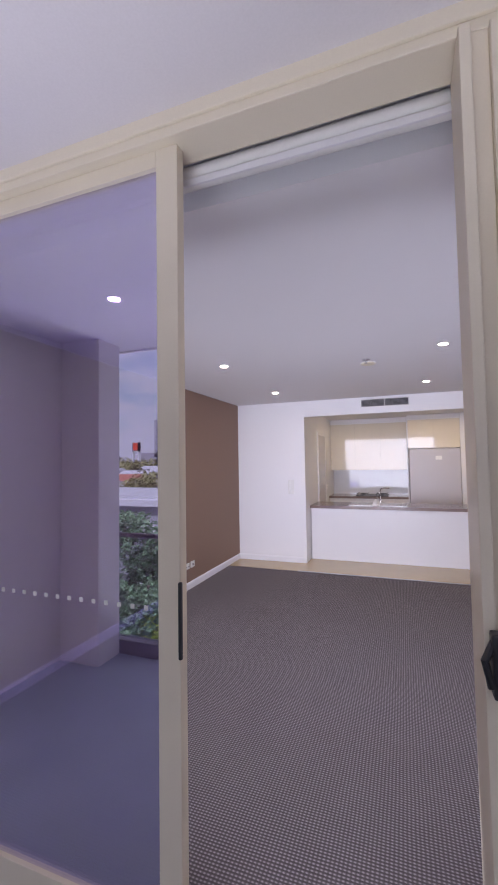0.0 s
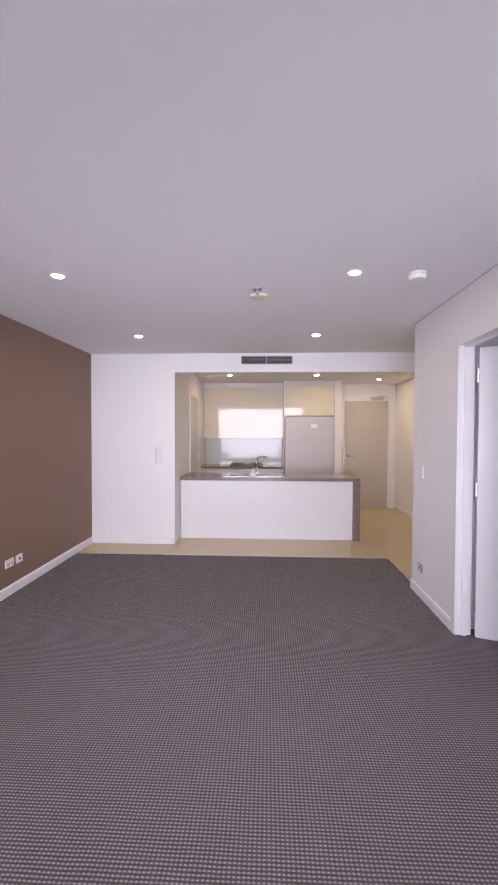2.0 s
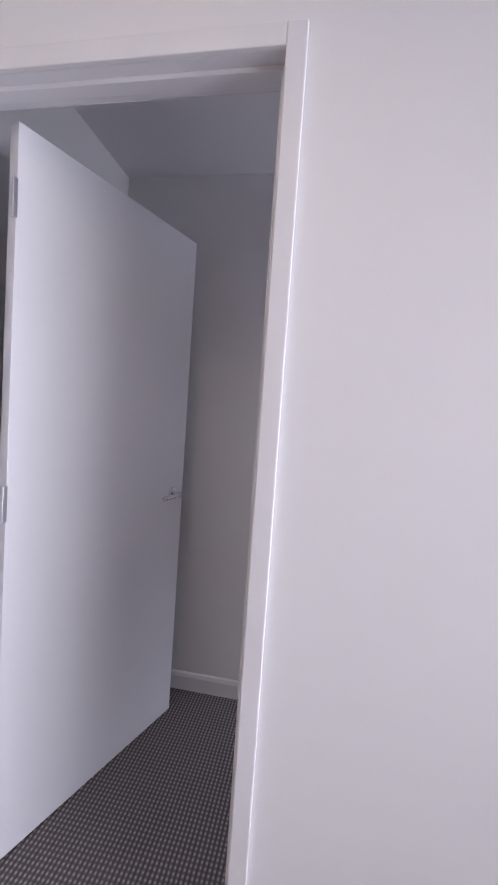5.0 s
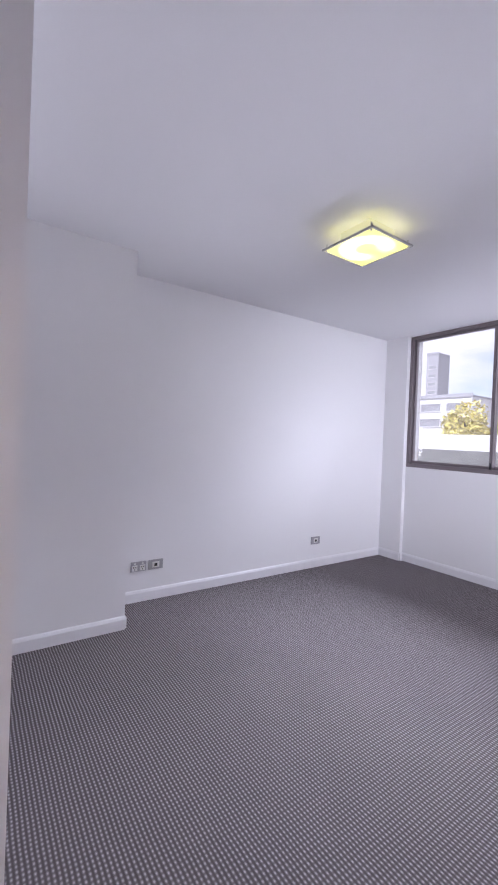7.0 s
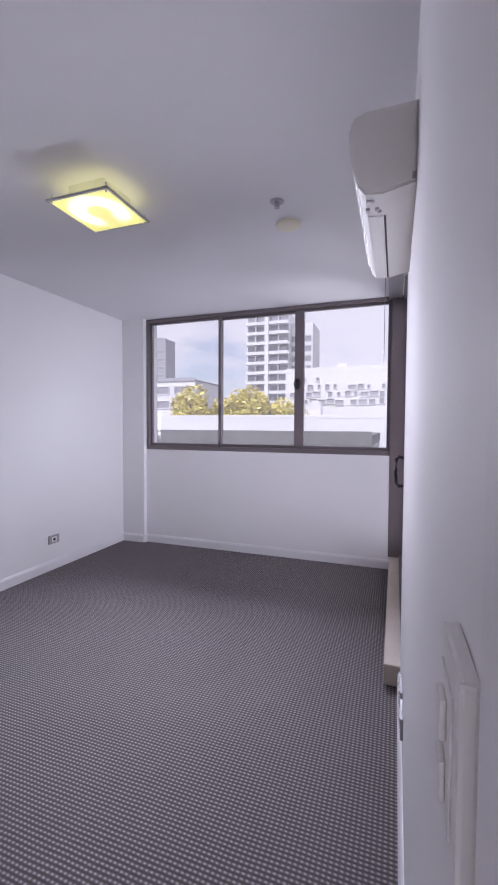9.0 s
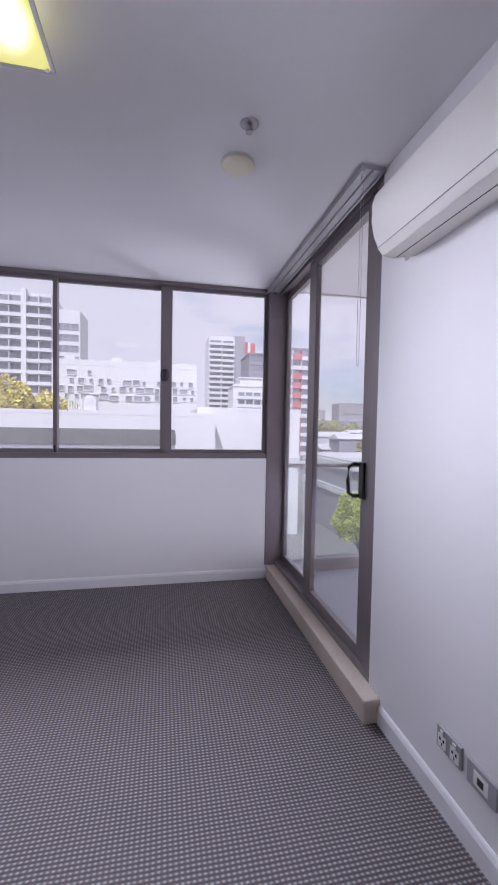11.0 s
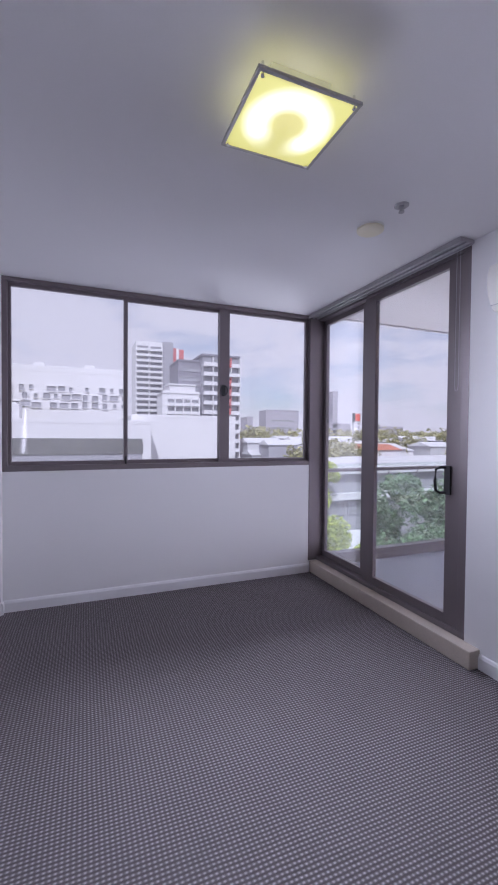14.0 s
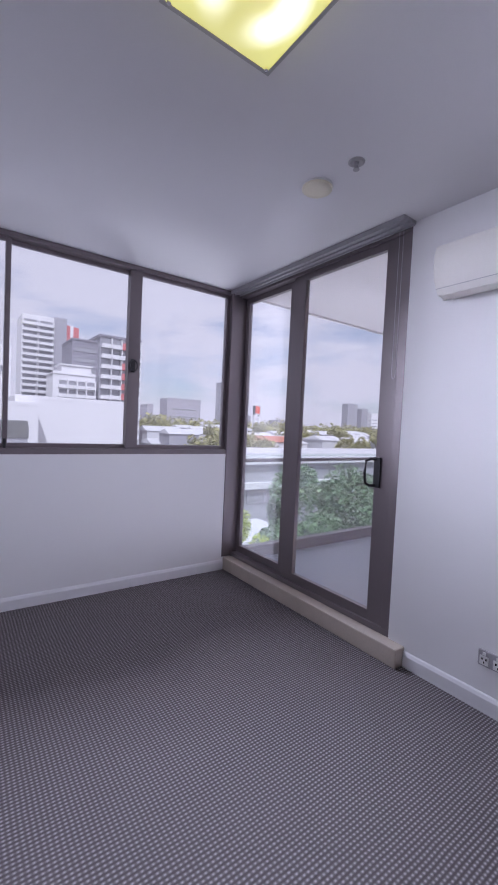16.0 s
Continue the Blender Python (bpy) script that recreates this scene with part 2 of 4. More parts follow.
def tube(points, radius, seg=10):
    bm = bmesh.new()
    pts = [Vector(p) for p in points]
    rings = []
    for i, p in enumerate(pts):
        d = (pts[min(i + 1, len(pts) - 1)] - pts[max(i - 1, 0)]).normalized()
        q = d.to_track_quat("Z", "Y").to_matrix()
        rings.append([bm.verts.new(p + q @ Vector((radius * math.cos(2 * math.pi * k / seg), radius * math.sin(2 * math.pi * k / seg), 0))) for k in range(seg)])
    for a, b in zip(rings, rings[1:]):
        for k in range(seg):
            bm.faces.new((a[k], a[(k + 1) % seg], b[(k + 1) % seg], b[k]))
    bm.faces.new(rings[0][::-1])
    bm.faces.new(rings[-1])
    return bm


def part(name, bm, material, parent=None, label="", smooth=False):
    bmesh.ops.recalc_face_normals(bm, faces=bm.faces[:])
    me = bpy.data.meshes.new(name)
    bm.to_mesh(me)
    bm.free()
    for m in material if isinstance(material, (list, tuple)) else (material,):
        me.materials.append(m)
    if smooth:
        for p in me.polygons:
            p.use_smooth = True
        me.set_sharp_from_angle(angle=radians(35))
    ob = new(name, me)
    if parent:
        ob.parent = parent
    if label:
        ob["label"] = label
    return ob


def thing(name, label, category, at=(0, 0, 0), group="", kind=""):
    ob = new(name)
    ob.location = at
    ob.empty_display_size = 0.1
    return tagged(ob, label, category, group, kind)


def setting(name, bm, material, label, category, smooth=False):
    return tagged(part(name, bm, material, None, "", smooth), label, category, "", "structure")


# ---- plan ----
H, HB = 2.462, 2.425   # ceilings: living room, bedroom
LX, RY0, FY = -3.655, 1.25, 6.345   # living room: left wall, facade, far wall
BX, NX, NY = 2.987, 2.607, 2.735  # bedroom: far wall and the nib before it
WY, BY = -0.335, 3.508             # bedroom: window wall and back wall
T = 0.10                          # partition

# floors
setting("floor_living", boxes((LX, RY0 + 0.08, -0.2, 0.03, 5.88, 0)), CARPET, "dark woven loop carpet with pale flecks, wall to wall", "carpet")
setting("floor_doorway", boxes((0.03, RY0 + 0.08, -0.2, T, 5.0, 0)), CARPET, "strip of dark loop carpet running through the doorway", "carpet")
setting("floor_bedroom", boxes((T, WY - 0.15, -0.2, BX, 4.25, 0)), CARPET, "dark woven loop carpet with pale flecks in the bedroom", "carpet")
setting("floor_kitchen", boxes((-4.0, 5.88, -0.2, 0.03, 9.3, 0.002), (0.03, 5.0, -0.2, 1.2, 9.3, 0.002)), TILE, "polished cream tiled floor of kitchen and hall", "floor")
setting("carpet_edge_trim", boxes((-2.58, 5.868, -0.01, 0.042, 5.884, 0.006), (0.03, 5.0, -0.01, 0.042, 5.868, 0.006)), STEEL, "thin metal trim between carpet and tile", "trim")
# ceilings
setting("ceiling_living", boxes((LX, 1.463, H, T, FY, H + 0.2), (T, 5.0, H, 1.2, FY, H + 0.2), (LX, 1.301, 2.625, 0.0, 1.463, H + 0.2)), CEIL, "flat light grey-white plaster ceiling", "ceiling")
setting("ceiling_kitchen", boxes((-2.75, 6.46, 2.38, 1.2, 9.3, H + 0.2)), CEIL, "lower plaster ceiling over the kitchen", "ceiling")
setting("bulkhead", boxes((-2.56, FY, 2.222, 1.2, 6.46, H + 0.2)), WHITE, "white plaster bulkhead over the kitchen opening", "bulkhead")
setting("ceiling_bedroom", boxes((T, WY - 0.2, HB, BX + 0.2, 4.3, H + 0.2)), CEIL, "flat light grey-white plaster ceiling", "ceiling")
# living room walls
setting("wall_west", boxes((LX - 0.2, RY0, -0.2, LX, FY, H + 0.2)), BROWN, "taupe brown painted feature wall", "wall")
setting("wall_north", boxes((LX - 0.2, FY, -0.2, -2.56, 9.3, H + 0.2), (-2.56, 9.06, 0.002, 0.10, 9.3, 2.38), (0.96, 9.06, 0.002, 1.2, 9.3, 2.38), (0.10, 9.06, 2.06, 0.96, 9.3, 2.38)), WHITE, "white painted wall", "wall")
DY0, DY1, DZ = 3.345, 4.09, 2.075
setting("wall_middle", boxes((0, 1.3205, 0.0, T, DY0 - 0.02, H), (0, DY1 + 0.02, 0.0, T, 5.0, H), (0, DY0 - 0.02, DZ + 0.02, T, DY1 + 0.02, H)), WHITE, "white painted partition with a doorway to the bedroom", "wall")
setting("wall_hall", boxes((1.08, 5.12, 0.002, 1.2, 9.06, 2.38), (T, 5.0 - T, 0, 1.2, 5.0, H), (1.08, 5.0, 2.38, 1.2, 6.345, H)), WHITE, "white painted hall wall", "wall")
# bedroom walls
setting("wall_east", boxes((BX, WY - 0.2, 0, BX + 0.2, NY, HB), (NX, NY, 0, BX + 0.2, BY + 0.2, HB)), WHITE, "white painted bedroom wall with a shallow nib", "wall")
setting("wall_back", boxes((1.0, BY, 0, NX, 4.4, HB), (T, 4.2, 0, 1.0, 4.4, HB)), WHITE, "white painted back wall and robe return", "wall")
setting("wall_window", boxes((0.10, WY - 0.2, -0.2, 2.715, WY, 1.02), (2.715, WY - 0.2, 0, BX, -0.285, HB)), WHITE, "white painted wall under the window with corner pier", "wall")

# skirting boards
SK = 0.085


def skirt(x0, y0, x1, y1, nx, ny):
    """A board along a wall foot, standing off to the side (nx, ny), with a rounded top."""
    bm = bmesh.new()
    prof = ((0, 0), (0.014, 0), (0.014, SK - 0.02), (0.008, SK - 0.005), (0.003, SK), (0, SK))
    ends = []
    for x, y in ((x0, y0), (x1, y1)):
        ends.append([bm.verts.new((x + nx * d, y + ny * d, z)) for d, z in prof])
    for i in range(len(prof)):
        j = (i + 1) % len(prof)
        bm.faces.new((ends[0][i], ends[0][j], ends[1][j], ends[1][i]))
    bm.faces.new(ends[0])
    bm.faces.new(ends[1][::-1])
    return bm


for run in ((LX, RY0 + 0.1, LX, FY, 1, 0), (LX, FY, -2.56, FY, 0, -1), (0, 1.4, 0, 3.303, -1, 0), (0, 4.135, 0, 5.0, -1, 0),
            (BX, -0.285, BX, NY, -1, 0), (BX, NY, NX, NY, 0, -1), (NX, NY, NX, BY, -1, 0), (NX, BY, 1.0, BY, 0, -1),
            (1.0, BY, 1.0, 4.2, -1, 0), (T, 4.2, 1.0, 4.2, 0, -1), (2.715, -0.285, BX, -0.285, 0, 1), (2.715, WY, 2.715, -0.285, -1, 0),
            (0.18, WY, 2.715, WY, 0, 1), (T, 1.425, T, 3.302, 1, 0), (1.08, 5.0, 1.08, 9.06, -1, 0)):
    setting("baseboard", skirt(*run), TRIM, "white gloss skirting board", "baseboard")

# proud grey strips take the place of shade in the ceiling joint
for row in ((-0.002, 1.47, H - 0.005, -0.0002, 5.0, H), (LX + 0.0002, 1.47, H - 0.005, LX + 0.002, FY, H)):
    setting("shadow_line_strip", boxes(row), GREYP, "thin grey strip drawn for the shadow line under the ceiling", "trim")

# ---- bedroom doorway ----
door_frame = thing("door_1", "white painted door frame with flat architraves", "door frame", (0, 3.72, 0), kind="structure")
dm = Matrix.Translation((0, -3.72, 0))


def here(bm, m):
    bm.transform(m)
    return bm


for face, x0, x1 in (("architrave", -0.014, 0.0), ("architrave", T, T + 0.004)):
    part(face, here(boxes((x0, 3.303, 0, x1, 3.345, 2.122), (x0, 4.09, 0, x1, 4.14, 2.122), (x0, 3.345, DZ, x1, 4.09, 2.122), bevel=0.003), dm), TRIM, door_frame)
part("jamb", here(boxes((0, 3.325, 0, T, 3.345, DZ), bevel=0.002), dm), TRIM, door_frame)
part("jamb", here(boxes((0, 4.09, 0, T, 4.11, DZ), bevel=0.002), dm), TRIM, door_frame)
part("head", here(boxes((0, 3.345, DZ, T, 4.09, DZ + 0.02), bevel=0.002), dm), TRIM, door_frame)
part("stop", here(boxes((0.03, 3.345, 0, 0.07, 3.357, DZ), (0.03, 4.078, 0, 0.07, 4.09, DZ), (0.03, 3.357, DZ - 0.012, 0.07, 4.078, DZ), bevel=0.002), dm), TRIM, door_frame)
strike = part("strike_plate", here(boxes((0.071, 3.345, 0.79, 0.1, 3.348, 0.89), (0.098, 3.338, 0.805, 0.113, 3.347, 0.875), bevel=0.001), dm), STEEL, door_frame, "brushed steel strike plate")
part("latch_hole", here(boxes((0.078, 3.3478, 0.825, 0.092, 3.3488, 0.868)), dm), DARK, strike)

# the open leaf, hinged on the far jamb
leaf = thing("bedroom_door", "white flush door standing half open, with a chrome lever", "door", (0.118, 4.076, 0.008))
leaf.rotation_euler = (0, 0, radians(-18.8))
LW = 0.775
part("leaf", boxes((0.004, -0.036, 0, LW, 0, 2.045), bevel=0.002), DOOR, leaf)
for z in (0.22, 1.05, 1.85):
    part("hinge", boxes((-0.010, -0.044, z - 0.05, 0.003, -0.0345, z + 0.05), bevel=0.002), STEEL, leaf, "satin steel butt hinge")
for side in (-1, 1):
    y = -0.036 if side < 0 else 0.0
    rose = part("rose", lathe(((0.026, 0), (0.026, 0.006), (0.022, 0.009)), 24, (LW - 0.065, y, 0.99), Matrix.Rotation(radians(90 if side < 0 else -90), 4, "X")), CHROME, leaf, "chrome round rose", True)
    part("lever", tube([(LW - 0.065, y, 0.99), (LW - 0.065, y + side * 0.045, 0.99), (LW - 0.075, y + side * 0.055, 0.99), (LW - 0.13, y + side * 0.056, 0.99), (LW - 0.185, y + side * 0.056, 0.988)], 0.0095, 12), CHROME, rose, "chrome straight lever", True)
part("latch_plate", boxes((LW, -0.03, 0.93, LW + 0.0015, -0.006, 1.05)), STEEL, leaf)


# ---- power points and switches ----
def plate(name, label, category, at, face, kind="double", w=0.116, h=0.074, material=None):
    """A wall plate; face: degrees about z of the way that it faces (0 is -y)."""
    ob = thing(name, label, category, at)
    ob.rotation_euler = (0, 0, radians(face))
    m = material or GREYP
    part("plate", boxes((-w / 2, -0.011, -h / 2, w / 2, 0.0, h / 2), bevel=0.003), m, ob)
    if kind == "double":
        for x in (-0.03, 0.03):
            part("socket_face", boxes((x - 0.02, -0.0125, -0.03, x + 0.02, -0.0112, 0.012)), WHITEP, ob)
            part("pin_slots", boxes((x - 0.012, -0.0133, -0.008, x - 0.005, -0.0126, 0.002), (x + 0.005, -0.0133, -0.008, x + 0.012, -0.0126, 0.002), (x - 0.002, -0.0133, -0.024, x + 0.002, -0.0126, -0.013)), DARK, ob)
            part("rocker", boxes((x - 0.007, -0.0155, 0.016, x + 0.007, -0.0112, 0.03), bevel=0.001), WHITEP, ob)
    elif kind == "data":
        part("insert", boxes((-0.028, -0.0125, -0.022, 0.028, -0.0112, 0.022)), WHITEP, ob)
        part("jack", boxes((-0.012, -0.0135, -0.012, 0.012, -0.0126, 0.01)), DARK, ob)
    elif kind == "switch":
        part("surround", boxes((-0.022, -0.0125, -0.04, 0.022, -0.0112, 0.04)), WHITEP, ob)
        for z in (-0.018, 0.018):
            part("rocker", boxes((-0.009, -0.0165, z - 0.012, 0.009, -0.0126, z + 0.012), bevel=0.0015), WHITEP, ob)
    return ob


plate("wall_switch", "white vertical light switch plate beside the bedroom door", "switch", (0, 4.774, 1.11), -90, "switch", 0.074, 0.116, WHITEP)
plate("power_point", "grey wall plate with a single white insert", "power point", (0, 4.778, 0.262), -90, "data", 0.09, 0.074)
plate("power_point", "white double power point on the taupe wall", "power point", (LX, 4.62, 0.285), 90, "double", 0.116, 0.074, WHITEP)
plate("power_point", "white data plate on the taupe wall", "power point", (LX, 4.76, 0.285), 90, "data", 0.09, 0.074, WHITEP)
plate("power_point", "grey double power point low on the bedroom wall", "power point", (BX, 2.52, 0.266), -90, "double")
plate("power_point", "grey data plate beside a power point", "power point", (BX, 2.385, 0.266), -90, "data")
plate("power_point", "grey data plate low on the bedroom wall", "power point", (BX, 0.71, 0.268), -90, "data")
plate("power_point", "grey double power point below the air conditioner", "power point", (T, 1.868, 0.25), 90, "double")
plate("power_point", "grey data plate below the air conditioner", "power point", (T, 2.01, 0.247), 90, "data")
plate("power_point", "white power point on the kitchen side wall", "power point", (-2.56, 8.25, 1.05), 90, "double", 0.116, 0.074, WHITEP)
plate("wall_switch", "white light switch plate just inside the bedroom door", "switch", (T, 3.255, 1.09), 90, "switch", 0.074, 0.116, WHITEP)
plate("wall_hook", "small white blind hook on the partition", "hook", (0, 2.51, 1.885), -90, "none", 0.014, 0.026, WHITEP)


# ---- ceiling fittings ----
def downlight(x, y, z, lens=None):
    ob = thing("downlight", "recessed round downlight, lit, with white rim", "downlight", (x, y, z), "ceiling downlights")
    part("rim", lathe(((0.045, -0.001), (0.046, -0.006), (0.037, -0.007), (0.034, -0.001)), 24), WHITEP, ob, "", True)
    part("bulb", lathe(((0.031, -0.002), (0.031, -0.0045)), 20), lens or LED, ob, "glowing warm white lens")
    return ob


for x, y in ((-2.72, 3.715), (-0.822, 3.73), (-2.723, 5.385), (-0.867, 5.382), (-2.62, 2.0), (-0.82, 2.0)):
    downlight(x, y, H)
for x, y in ((-1.98, 7.75), (-0.58, 7.75), (0.55, 7.4), (0.55, 8.3)):
    downlight(x, y, 2.38, KLED)


def detector(name, label, x, y, z, r, hgt, material=None):
    """A round fitting: a thin base, a domed cover and the dark slot between them."""
    ob = thing(name, label, "smoke alarm", (x, y, z))
    m = material or WHITEP
    part("base", lathe(((r, 0), (r, -hgt * 0.2), (r * 0.98, -hgt * 0.25)), 32), WHITEP, ob, "", True)
    part("vent_slots", lathe(((r * 0.9, -hgt * 0.25), (r * 0.9, -hgt * 0.34)), 32), GREYP, ob)
    part("cover", lathe(((r * 0.97, -hgt * 0.34), (r * 0.96, -hgt * 0.7), (r * 0.84, -hgt * 0.94), (r * 0.5, -hgt), (r * 0.1, -hgt - 0.001)), 32), m, ob, "", True)
    return ob


detector("smoke_alarm", "round white smoke alarm on the living room ceiling", -0.424, 3.761, H, 0.055, 0.045)
detector("speaker_disc", "shallow round white disc on the living room ceiling", -1.43, 4.16, H, 0.07, 0.016, CREAMP)
detector("smoke_alarm", "shallow round cream detector on the bedroom ceiling", 0.735, 1.22, HB, 0.074, 0.024, CREAMP)


SPRINK = mat("dull_chrome", (0.45, 0.44, 0.46), 0.35, 0.8, vary=0.1, scale=40, grain=200, bump=0.02)


def sprinkler(x, y, z):
    ob = thing("sprinkler", "small dull chrome pendant fire sprinkler", "sprinkler", (x, y, z))
    part("escutcheon", lathe(((0.036, 0), (0.035, -0.003), (0.026, -0.006), (0.018, -0.003)), 24), SPRINK, ob, "", True)
    part("body", lathe(((0.011, -0.003), (0.011, -0.012), (0.006, -0.016), (0.003, -0.03)), 14), SPRINK, ob, "", True)
    part("deflector", lathe(((0.014, -0.031), (0.014, -0.0335)), 12), SPRINK, ob)
    for k in (-1, 1):
        part("frame_arm", tube([(k * 0.01, 0, -0.011), (k * 0.013, 0, -0.02), (k * 0.005, 0, -0.031)], 0.002, 6), SPRINK, ob)


sprinkler(0.735, 1.455, HB)
sprinkler(-1.44, 4.02, H)

# square glass ceiling light
oyster = thing("ceiling_light", "square frosted glass ceiling light, lit yellow-white, with a metal rim", "ceiling light", (1.54, 1.815, HB))
part("base", boxes((-0.105, -0.10, -0.087, 0.105, 0.10, 0), bevel=0.004), TRAY, oyster, "cream tray glowing through at its sides")
part("shade", boxes((-0.165, -0.158, -0.094, 0.165, 0.158, -0.088), bevel=0.002), GLOWGLASS, oyster, "frosted yellowish glass plate")
for a, b in (((-0.175, -0.168, -0.096), (0.175, -0.157, -0.086)), ((-0.175, 0.157, -0.096), (0.175, 0.168, -0.086)), ((-0.175, -0.157, -0.096), (-0.164, 0.157, -0.086)), ((0.164, -0.157, -0.096), (0.175, 0.157, -0.086))):
    part("rim", boxes((*a, *b)), STEEL, oyster)
for x in (-0.155, 0.155):
    for y in (-0.15, 0.15):
        part("clip", lathe(((0.006, -0.102), (0.006, -0.09), (0.004, -0.06)), 10, (x, y, 0)), CHROME, oyster)


# ---- bedroom window ----
win = thing("window_1", "taupe aluminium sliding window with three panes", "window", (1.45, -0.4, 1.02), kind="structure")
wm = Matrix.Translation((-1.45, 0.4, -1.02))
X0, X1, Z0, Z1 = 0.19, 2.715, 1.02, 2.424
for row in ((X0, -0.44, Z0, X1, -0.337, Z0 + 0.04), (X0, -0.44, Z1 - 0.03, X1, -0.337, Z1), (X1 - 0.035, -0.44, Z0 + 0.04, X1, -0.337, Z1 - 0.03)):
    part("window_frame", here(boxes(row, bevel=0.003), wm), BRONZE, win)
part("corner_post", here(boxes((0.012, -0.46, 0.11, 0.19, -0.331, Z1), bevel=0.004), wm), BRONZE, win)


def sash(x0, x1, y, w0, w1):
    """A glazed sash with its own stiles and rails."""
    part("sash", here(boxes((x0, y, Z0 + 0.04, x0 + w0, y + 0.03, Z1 - 0.03), (x1 - w1, y, Z0 + 0.04, x1, y + 0.03, Z1 - 0.03),
                            (x0 + w0, y, Z0 + 0.04, x1 - w1, y + 0.03, Z0 + 0.07), (x0 + w0, y, Z1 - 0.055, x1 - w1, y + 0.03, Z1 - 0.03), bevel=0.002), wm), BRONZE, win)
    pane = part("pane", here(boxes((x0 + w0 - 0.004, y + 0.012, Z0 + 0.066, x1 - w1 + 0.004, y + 0.018, Z1 - 0.051)), wm), CLEAR, win, "clear glass")
    pane.visible_shadow = False


sash(1.842, 2.68, -0.40, 0.03, 0.02)
sash(0.985, 1.872, -0.435, 0.085, 0.03)
sash(0.19, 1.07, -0.40, 0.03, 0.09)
latch = part("latch", here(boxes((1.02, -0.37, 1.635, 1.055, -0.348, 1.735), bevel=0.008), wm), BLACK, win, "black crescent window latch")
part("catch", here(tube([(1.037 + 0.03 * math.cos(a / 8 * math.pi), -0.344, 1.685 + 0.042 * math.sin(a / 8 * math.pi)) for a in range(-4, 13)], 0.005, 8), wm), BLACK, latch)
part("finger_pull", here(boxes((1.85, -0.37, 1.045, 1.865, -0.36, 1.12), bevel=0.003), wm), BLACK, win)
part("stay", here(boxes((2.3, -0.334, 1.008, 2.47, -0.317, 1.02), bevel=0.003), wm), WHITEP, win, "white sill stay")

# ---- bedroom sliding door ----
SZ = 0.108
sd = thing("door_2", "taupe aluminium sliding glass door to the balcony", "sliding door", (0.05, 0.45, SZ), kind="structure")
sm = Matrix.Translation((-0.05, -0.45, -SZ))
for row in ((-0.01, -0.337, SZ, 0.098, 1.32, SZ + 0.035), (-0.01, -0.337, 2.385, 0.098, 1.32, 2.424), (-0.01, 1.265, SZ + 0.035, 0.098, 1.32, 2.385)):
    part("door_frame", here(boxes(row, bevel=0.003), sm), BRONZE, sd)


def door_panel(y0, y1, x, w0, w1):
    z0, z1 = SZ + 0.035, 2.385
    part("panel_frame", here(boxes((x, y0, z0, x + 0.035, y0 + w0, z1), (x, y1 - w1, z0, x + 0.035, y1, z1), (x, y0 + w0, z0, x + 0.035, y1 - w1, z0 + 0.06), (x, y0 + w0, z1 - 0.045, x + 0.035, y1 - w1, z1), bevel=0.003), sm), BRONZE, sd)
    pane = part("pane", here(boxes((x + 0.014, y0 + w0 - 0.004, z0 + 0.056, x + 0.02, y1 - w1 + 0.004, z1 - 0.041)), sm), CLEAR, sd, "clear glass")
    pane.visible_shadow = False


door_panel(-0.337, 0.36, 0.005, 0.05, 0.10)
door_panel(0.345, 1.265, 0.047, 0.125, 0.115)
dh = part("door_handle", here(boxes((0.082, 1.15, 0.945, 0.096, 1.195, 1.125), bevel=0.004), sm), BLACK, sd, "black moulded pull handle")
part("grip", here(tube([(0.09, 1.16, 1.11), (0.12, 1.145, 1.115), (0.135, 1.125, 1.10), (0.138, 1.12, 1.035), (0.135, 1.125, 0.97), (0.12, 1.145, 0.955), (0.09, 1.16, 0.96)], 0.0095, 10), sm), BLACK, dh, "", True)
setting("sill_step", boxes((-0.02, WY + 0.001, 0.0, 0.178, 1.424, SZ - 0.001), bevel=0.008), STONE, "beige stone step along the sliding door", "step")
setting("blind_track", boxes((0.105, -0.33, 2.405, 0.215, 1.34, 2.4245), (0.115, -0.33, 2.395, 0.125, 1.34, 2.406), (0.16, -0.33, 2.395, 0.17, 1.34, 2.406), (0.2, -0.33, 2.395, 0.215, 1.34, 2.406)), GREYP, "grey aluminium blind track under the ceiling", "blind track")
setting("wall_pier", boxes((-0.03, 1.205, -0.2, 0.0, 1.32, H)), WHITE, "white rendered wall end beside the sliding door", "wall")

chain = thing("blind_chain", "thin pale looped blind chain hanging by the door frame", "blind chain", (0.205, 1.325, 2.395))
part("loop", tube([(0, -0.012, 0), (0, -0.012, -0.80), (0, -0.008, -0.825), (0, 0, -0.832), (0, 0.008, -0.825), (0, 0.012, -0.80), (0, 0.012, 0)], 0.0013, 6), GREYP, chain, "", True)

# ---- air conditioner ----
ac = thing("air_conditioner", "white split system air conditioner high on the wall", "air conditioner", (T, 1.92, 1.925))
AY = 0.355


